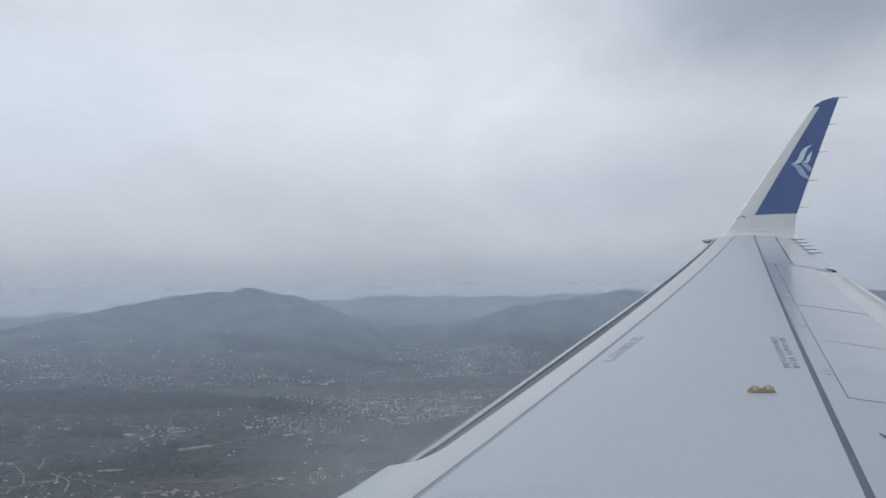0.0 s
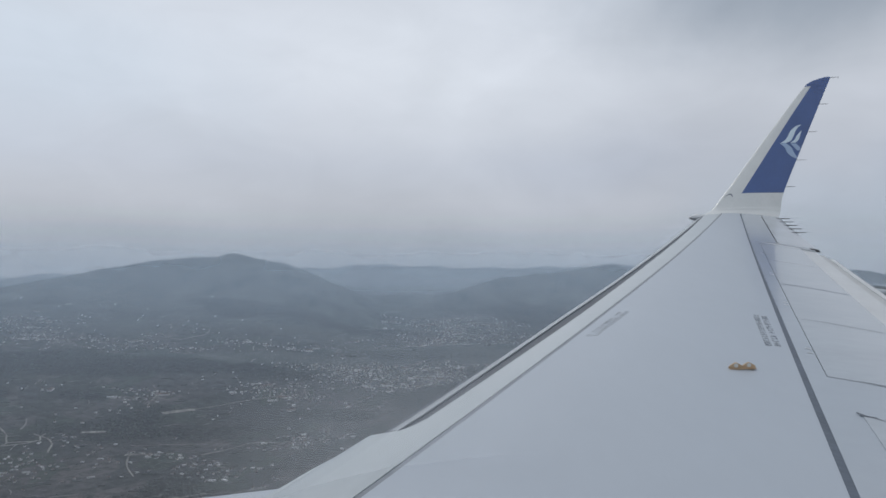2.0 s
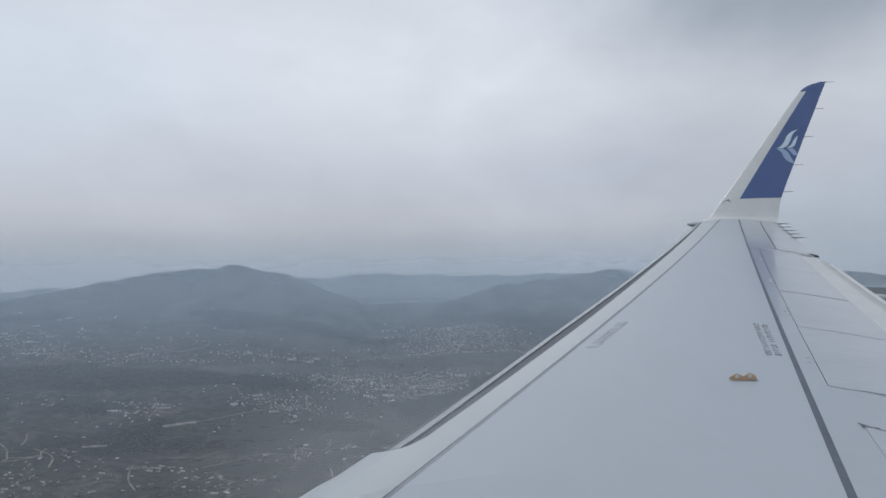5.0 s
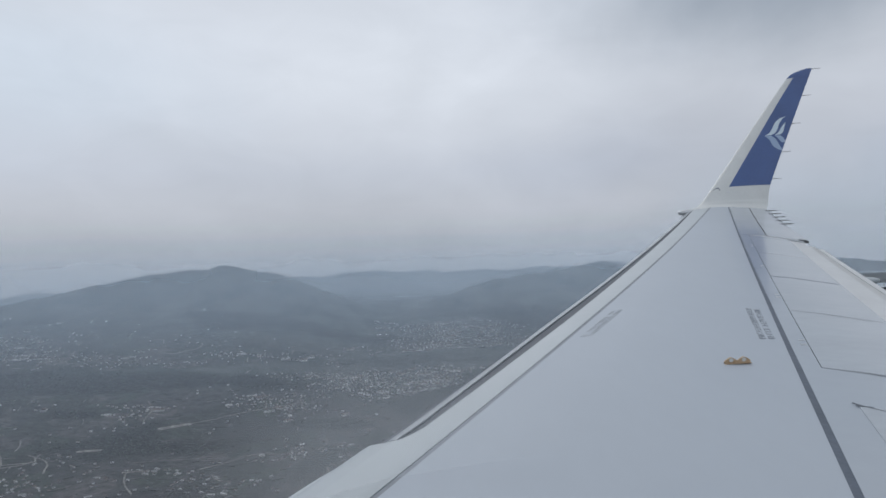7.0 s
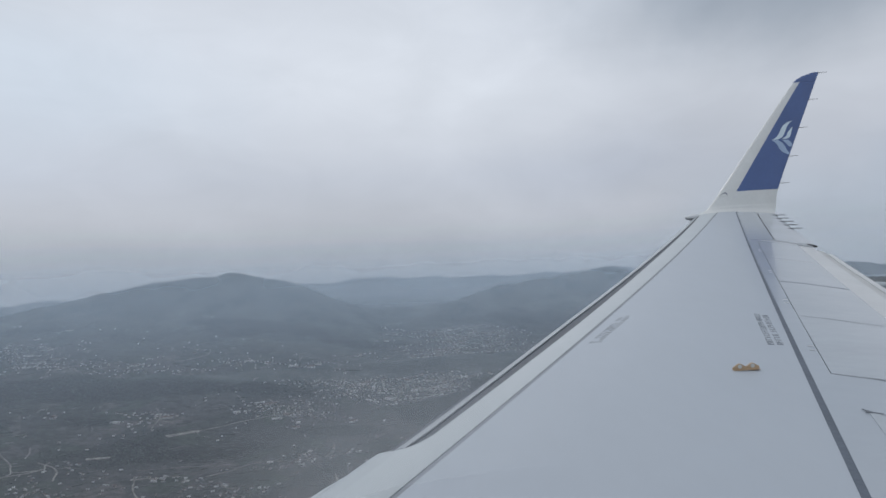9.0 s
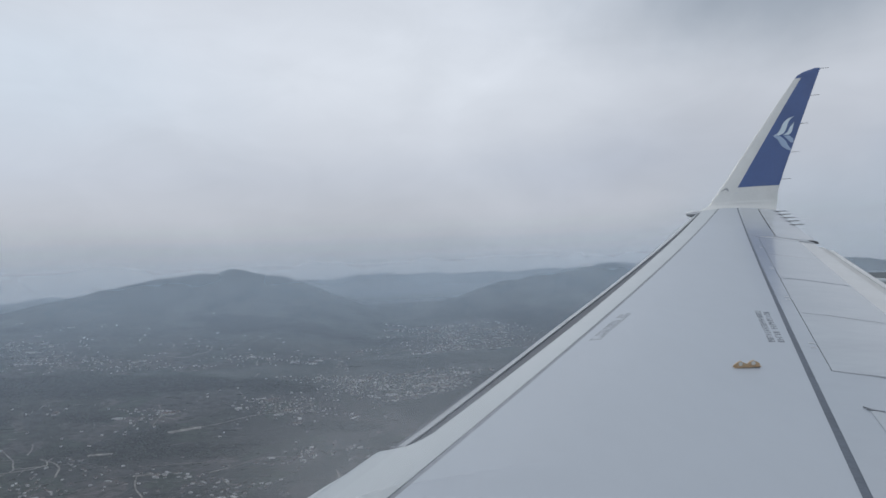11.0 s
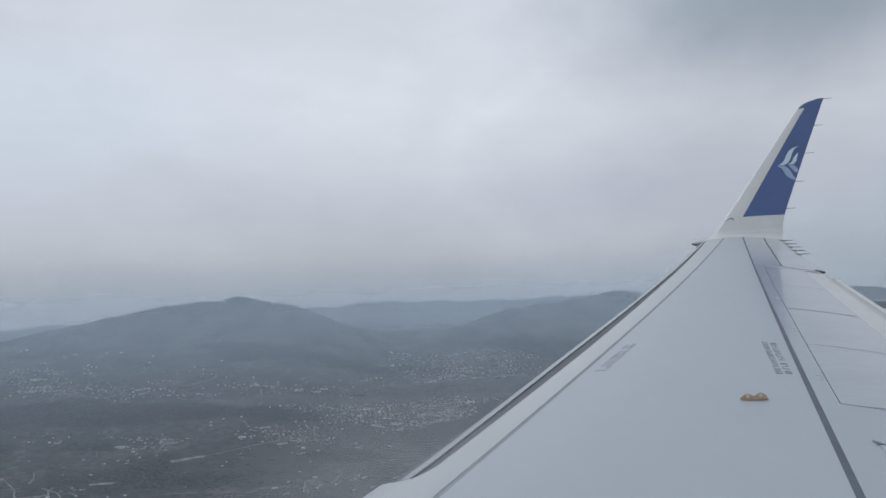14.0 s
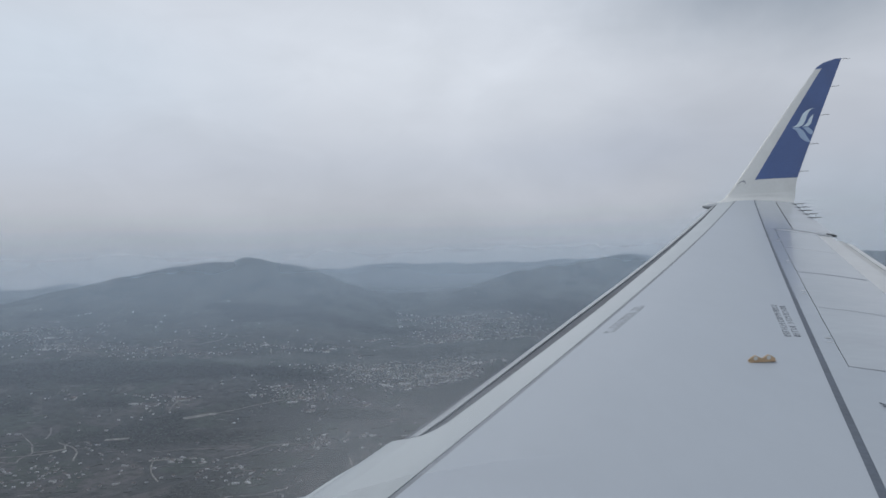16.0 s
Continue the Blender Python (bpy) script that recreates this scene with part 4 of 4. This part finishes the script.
def build_strips(name, count, seed, mat, height, width, label, category, depth=(1200, 3500), fan=(-0.72, 0.30), long=26):
    """Many low banks along the field edges, each bent once to follow the ground."""
    rng = np.random.default_rng(seed)
    n = count
    y = depth[0] + (depth[1] - depth[0]) * rng.random(n) ** 1.2
    x = rng.uniform(*fan, n) * y
    ok = (woods(x, y) < 0.5) & (terrain(x, y)[1] < 0.4)
    verts, faces = [], []
    for cx, cy in zip(x[ok], y[ok]):
        a = radians(rng.choice((12, 20, 105, 30)) + rng.normal() * 10)
        half, bend = rng.uniform(6, long), rng.normal() * 0.25
        k = len(verts)
        for u, h in ((-1, a), (0, a), (1, a + bend)):
            px, py = cx + u * half * math.cos(h), cy + u * half * math.sin(h)
            z = float(ground_z(px, py))
            w = width * rng.uniform(0.6, 1.3)
            nx, ny = -math.sin(h) * w / 2, math.cos(h) * w / 2
            verts += [(px - nx, py - ny, z - 1), (px - nx * 0.7, py - ny * 0.7, z + height), (px + nx * 0.7, py + ny * 0.7, z + height), (px + nx, py + ny, z - 1)]
        for q in (0, 4):
            faces += [tuple(k + q + i for i in f) for f in ((0, 4, 5, 1), (1, 5, 6, 2), (2, 6, 7, 3))]
        faces += [(k, k + 1, k + 2, k + 3), (k + 8, k + 11, k + 10, k + 9)]
    me = bpy.data.meshes.new(name)
    me.from_pydata(verts, [], faces)
    me.materials.append(mat)
    tagged(new(name, me), label, category, kind="stuff")


build_strips("field_walls", 620, 21, M_STONE, 1.3, 2.4, "low pale dry stone walls and tracks between fields", "walls")
build_strips("bare_parcels", 190, 23, M_BARE, 0.5, 6.0, "pale narrow parcels of bare earth on the plain", "fields", (2740, 3250), (-0.74, 0.05), 34)
build_strips("hedges", 220, 22, M_HEDGE, 1.8, 3.0, "dark uneven hedges along the field edges", "hedges")

# ---- trees and scrub ----
M_LEAF = material("dark_scrub_leaves", (0.080, 0.084, 0.077), 0.9, 0, 0, 0.35, (0.03, 0.4))


def build_scrub():
    rng = np.random.default_rng(9)
    bm = bmesh.new()
    bmesh.ops.create_icosphere(bm, subdivisions=1, radius=1)
    vv = np.array([v.co[:] for v in bm.verts])
    ff = np.array([[v.index for v in f.verts] for f in bm.faces])
    bm.free()
    y = 1150 + 2700 * rng.random(140000) ** 1.3
    x = rng.uniform(-0.75, 0.35, 140000) * y
    keep = np.flatnonzero(rng.random(140000) < 0.02 + 0.98 * woods(x, y))[:24000]
    x, y = x[keep], y[keep]
    z, n, k = ground_z(x, y), len(keep), len(vv)
    r = rng.uniform(1.3, 3.2, n)
    size = np.stack([r * rng.uniform(0.8, 1.5, n), r * rng.uniform(0.8, 1.5, n), r * rng.uniform(0.3, 0.5, n)], -1)
    verts = vv[None] * size[:, None] * rng.uniform(0.75, 1.25, (n, k, 1)) + np.stack([x, y, z + 0.25 * r], -1)[:, None]
    faces = ff[None] + (np.arange(n) * k)[:, None, None]
    me = bpy.data.meshes.new("scrub")
    me.from_pydata(verts.reshape(-1, 3).tolist(), [], faces.reshape(-1, 3).tolist())
    me.materials.append(M_LEAF)
    tagged(new("scrub", me), "dark low trees and scrub in uneven clumps", "trees", kind="stuff")


build_scrub()


# ---- distance haze, painted on thin see-through rings that stand one behind another ----
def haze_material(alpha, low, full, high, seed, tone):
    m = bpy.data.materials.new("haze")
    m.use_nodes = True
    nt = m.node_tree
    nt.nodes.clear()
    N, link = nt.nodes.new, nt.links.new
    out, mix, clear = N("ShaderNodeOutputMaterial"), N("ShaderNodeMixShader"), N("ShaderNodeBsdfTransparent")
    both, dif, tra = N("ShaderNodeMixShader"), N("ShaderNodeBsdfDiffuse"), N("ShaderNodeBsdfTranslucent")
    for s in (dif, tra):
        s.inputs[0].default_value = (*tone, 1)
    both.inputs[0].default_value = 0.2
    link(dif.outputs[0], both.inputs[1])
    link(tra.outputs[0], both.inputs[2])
    geo, sep = N("ShaderNodeNewGeometry"), N("ShaderNodeSeparateXYZ")
    link(geo.outputs["Position"], sep.inputs[0])
    # the sheet's opacity rises and fades with height, as painted haze
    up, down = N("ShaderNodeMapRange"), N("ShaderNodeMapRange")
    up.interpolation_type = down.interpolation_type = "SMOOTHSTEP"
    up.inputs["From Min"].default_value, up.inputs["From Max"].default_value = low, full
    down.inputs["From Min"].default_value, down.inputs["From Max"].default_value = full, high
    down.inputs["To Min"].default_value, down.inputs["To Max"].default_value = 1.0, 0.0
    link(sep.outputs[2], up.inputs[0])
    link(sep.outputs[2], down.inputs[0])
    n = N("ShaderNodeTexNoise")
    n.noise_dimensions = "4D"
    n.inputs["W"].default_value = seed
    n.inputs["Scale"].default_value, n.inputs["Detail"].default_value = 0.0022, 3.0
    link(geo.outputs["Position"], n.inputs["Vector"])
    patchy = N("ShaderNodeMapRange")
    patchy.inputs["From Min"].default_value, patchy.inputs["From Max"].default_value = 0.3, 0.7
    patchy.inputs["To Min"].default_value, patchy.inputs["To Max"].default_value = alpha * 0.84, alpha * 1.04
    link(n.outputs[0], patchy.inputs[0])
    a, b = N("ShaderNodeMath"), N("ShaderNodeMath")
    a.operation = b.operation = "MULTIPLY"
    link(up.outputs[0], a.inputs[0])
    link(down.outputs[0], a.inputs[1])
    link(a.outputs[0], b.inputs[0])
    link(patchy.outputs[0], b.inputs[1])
    # the painted haze is thinner over the bay, so its far hills look darker
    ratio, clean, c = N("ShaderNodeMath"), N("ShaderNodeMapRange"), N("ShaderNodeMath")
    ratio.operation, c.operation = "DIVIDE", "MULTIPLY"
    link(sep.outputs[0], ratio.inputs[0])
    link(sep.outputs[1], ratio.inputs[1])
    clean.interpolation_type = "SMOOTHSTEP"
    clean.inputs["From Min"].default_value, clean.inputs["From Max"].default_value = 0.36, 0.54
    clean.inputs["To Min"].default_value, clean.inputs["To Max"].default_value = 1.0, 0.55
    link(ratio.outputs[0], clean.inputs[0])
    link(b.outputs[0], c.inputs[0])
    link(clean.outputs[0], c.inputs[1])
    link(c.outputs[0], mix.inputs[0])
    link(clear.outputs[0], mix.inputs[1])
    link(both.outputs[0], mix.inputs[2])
    link(mix.outputs[0], out.inputs[0])
    return m


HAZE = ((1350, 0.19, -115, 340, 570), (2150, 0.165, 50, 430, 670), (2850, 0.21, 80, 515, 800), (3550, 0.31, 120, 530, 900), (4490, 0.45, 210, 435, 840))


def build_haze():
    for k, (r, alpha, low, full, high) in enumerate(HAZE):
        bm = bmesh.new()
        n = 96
        # the rings lean open to the sky so the stand-in haze looks brighter
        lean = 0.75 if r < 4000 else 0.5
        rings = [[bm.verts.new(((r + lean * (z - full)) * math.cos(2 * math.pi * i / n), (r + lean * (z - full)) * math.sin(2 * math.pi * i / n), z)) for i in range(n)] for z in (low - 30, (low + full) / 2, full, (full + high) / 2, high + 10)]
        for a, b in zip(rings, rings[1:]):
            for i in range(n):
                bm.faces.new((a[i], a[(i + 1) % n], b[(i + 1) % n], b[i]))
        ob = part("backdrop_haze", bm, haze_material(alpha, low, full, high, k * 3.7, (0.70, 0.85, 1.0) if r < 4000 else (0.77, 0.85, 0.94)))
        tagged(ob, "see-through pale ring sheet standing in for distance haze", "haze", kind="structure")


build_haze()


# ---- thin vapour that hangs off the wing's nose by the pylon ----
def build_vapour():
    m = bpy.data.materials.new("thin_vapour")
    m.use_nodes = True
    nt = m.node_tree
    nt.nodes.clear()
    N, link = nt.nodes.new, nt.links.new
    out, mix, clear, both = N("ShaderNodeOutputMaterial"), N("ShaderNodeMixShader"), N("ShaderNodeBsdfTransparent"), N("ShaderNodeMixShader")
    dif, tra = N("ShaderNodeBsdfDiffuse"), N("ShaderNodeBsdfTranslucent")
    for s in (dif, tra):
        s.inputs[0].default_value = (0.9, 0.94, 0.98, 1)
    both.inputs[0].default_value = 0.5
    link(dif.outputs[0], both.inputs[1])
    link(tra.outputs[0], both.inputs[2])
    tc, ln, mp = N("ShaderNodeTexCoord"), N("ShaderNodeVectorMath"), N("ShaderNodeMapping")
    ln.operation = "LENGTH"
    mp.inputs["Location"].default_value, mp.inputs["Scale"].default_value = (-1, 0, -1), (2, 0, 2)
    n = N("ShaderNodeTexNoise")
    n.inputs["Scale"].default_value, n.inputs["Detail"].default_value = 2.6, 4.0
    link(tc.outputs["Generated"], mp.inputs[0])
    link(tc.outputs["Generated"], n.inputs["Vector"])
    link(mp.outputs[0], ln.inputs[0])
    edge, dens, mul = N("ShaderNodeMapRange"), N("ShaderNodeMapRange"), N("ShaderNodeMath")
    edge.interpolation_type = "SMOOTHSTEP"
    edge.inputs["From Min"].default_value, edge.inputs["From Max"].default_value = 0.0, 0.95
    edge.inputs["To Min"].default_value, edge.inputs["To Max"].default_value = 1.0, 0.0
    dens.inputs["From Min"].default_value, dens.inputs["From Max"].default_value = 0.3, 0.7
    dens.inputs["To Min"].default_value, dens.inputs["To Max"].default_value = 0.18, 0.34
    mul.operation = "MULTIPLY"
    link(ln.outputs["Value"], edge.inputs[0])
    link(n.outputs[0], dens.inputs[0])
    link(edge.outputs[0], mul.inputs[0])
    link(dens.outputs[0], mul.inputs[1])
    link(mul.outputs[0], mix.inputs[0])
    link(clear.outputs[0], mix.inputs[1])
    link(both.outputs[0], mix.inputs[2])
    link(mix.outputs[0], out.inputs[0])
    bm = bmesh.new()
    k = 16
    g = [[bm.verts.new(((i / k - 0.5) * 2.5, 0.05 * math.sin(3 * i / k) + 0.04 * j / k, (j / k - 0.5) * 1.15)) for j in range(k + 1)] for i in range(k + 1)]
    for i in range(k):
        for j in range(k):
            bm.faces.new((g[i][j], g[i + 1][j], g[i + 1][j + 1], g[i][j + 1]))
    ob = part("vapour", bm, m)
    # it drifts along the nose's outboard edge, well above the skin
    low, high = Vector((2.74, 5.3, top(5.3, 2.84))), Vector((3.28, 5.6, top(5.6, 3.28)))
    across = Vector((-0.14, 0.95, -0.275)).normalized()
    along = (high - low - across * (high - low).dot(across)).normalized()
    m4 = Matrix((along, across, along.cross(across))).transposed().to_4x4()
    m4.translation = (low + high) / 2 - 0.7 * across
    ob.matrix_world = wing.matrix_world @ m4
    tagged(ob, "thin white vapour trailing off the wing's nose", "vapour", kind="stuff")


build_vapour()
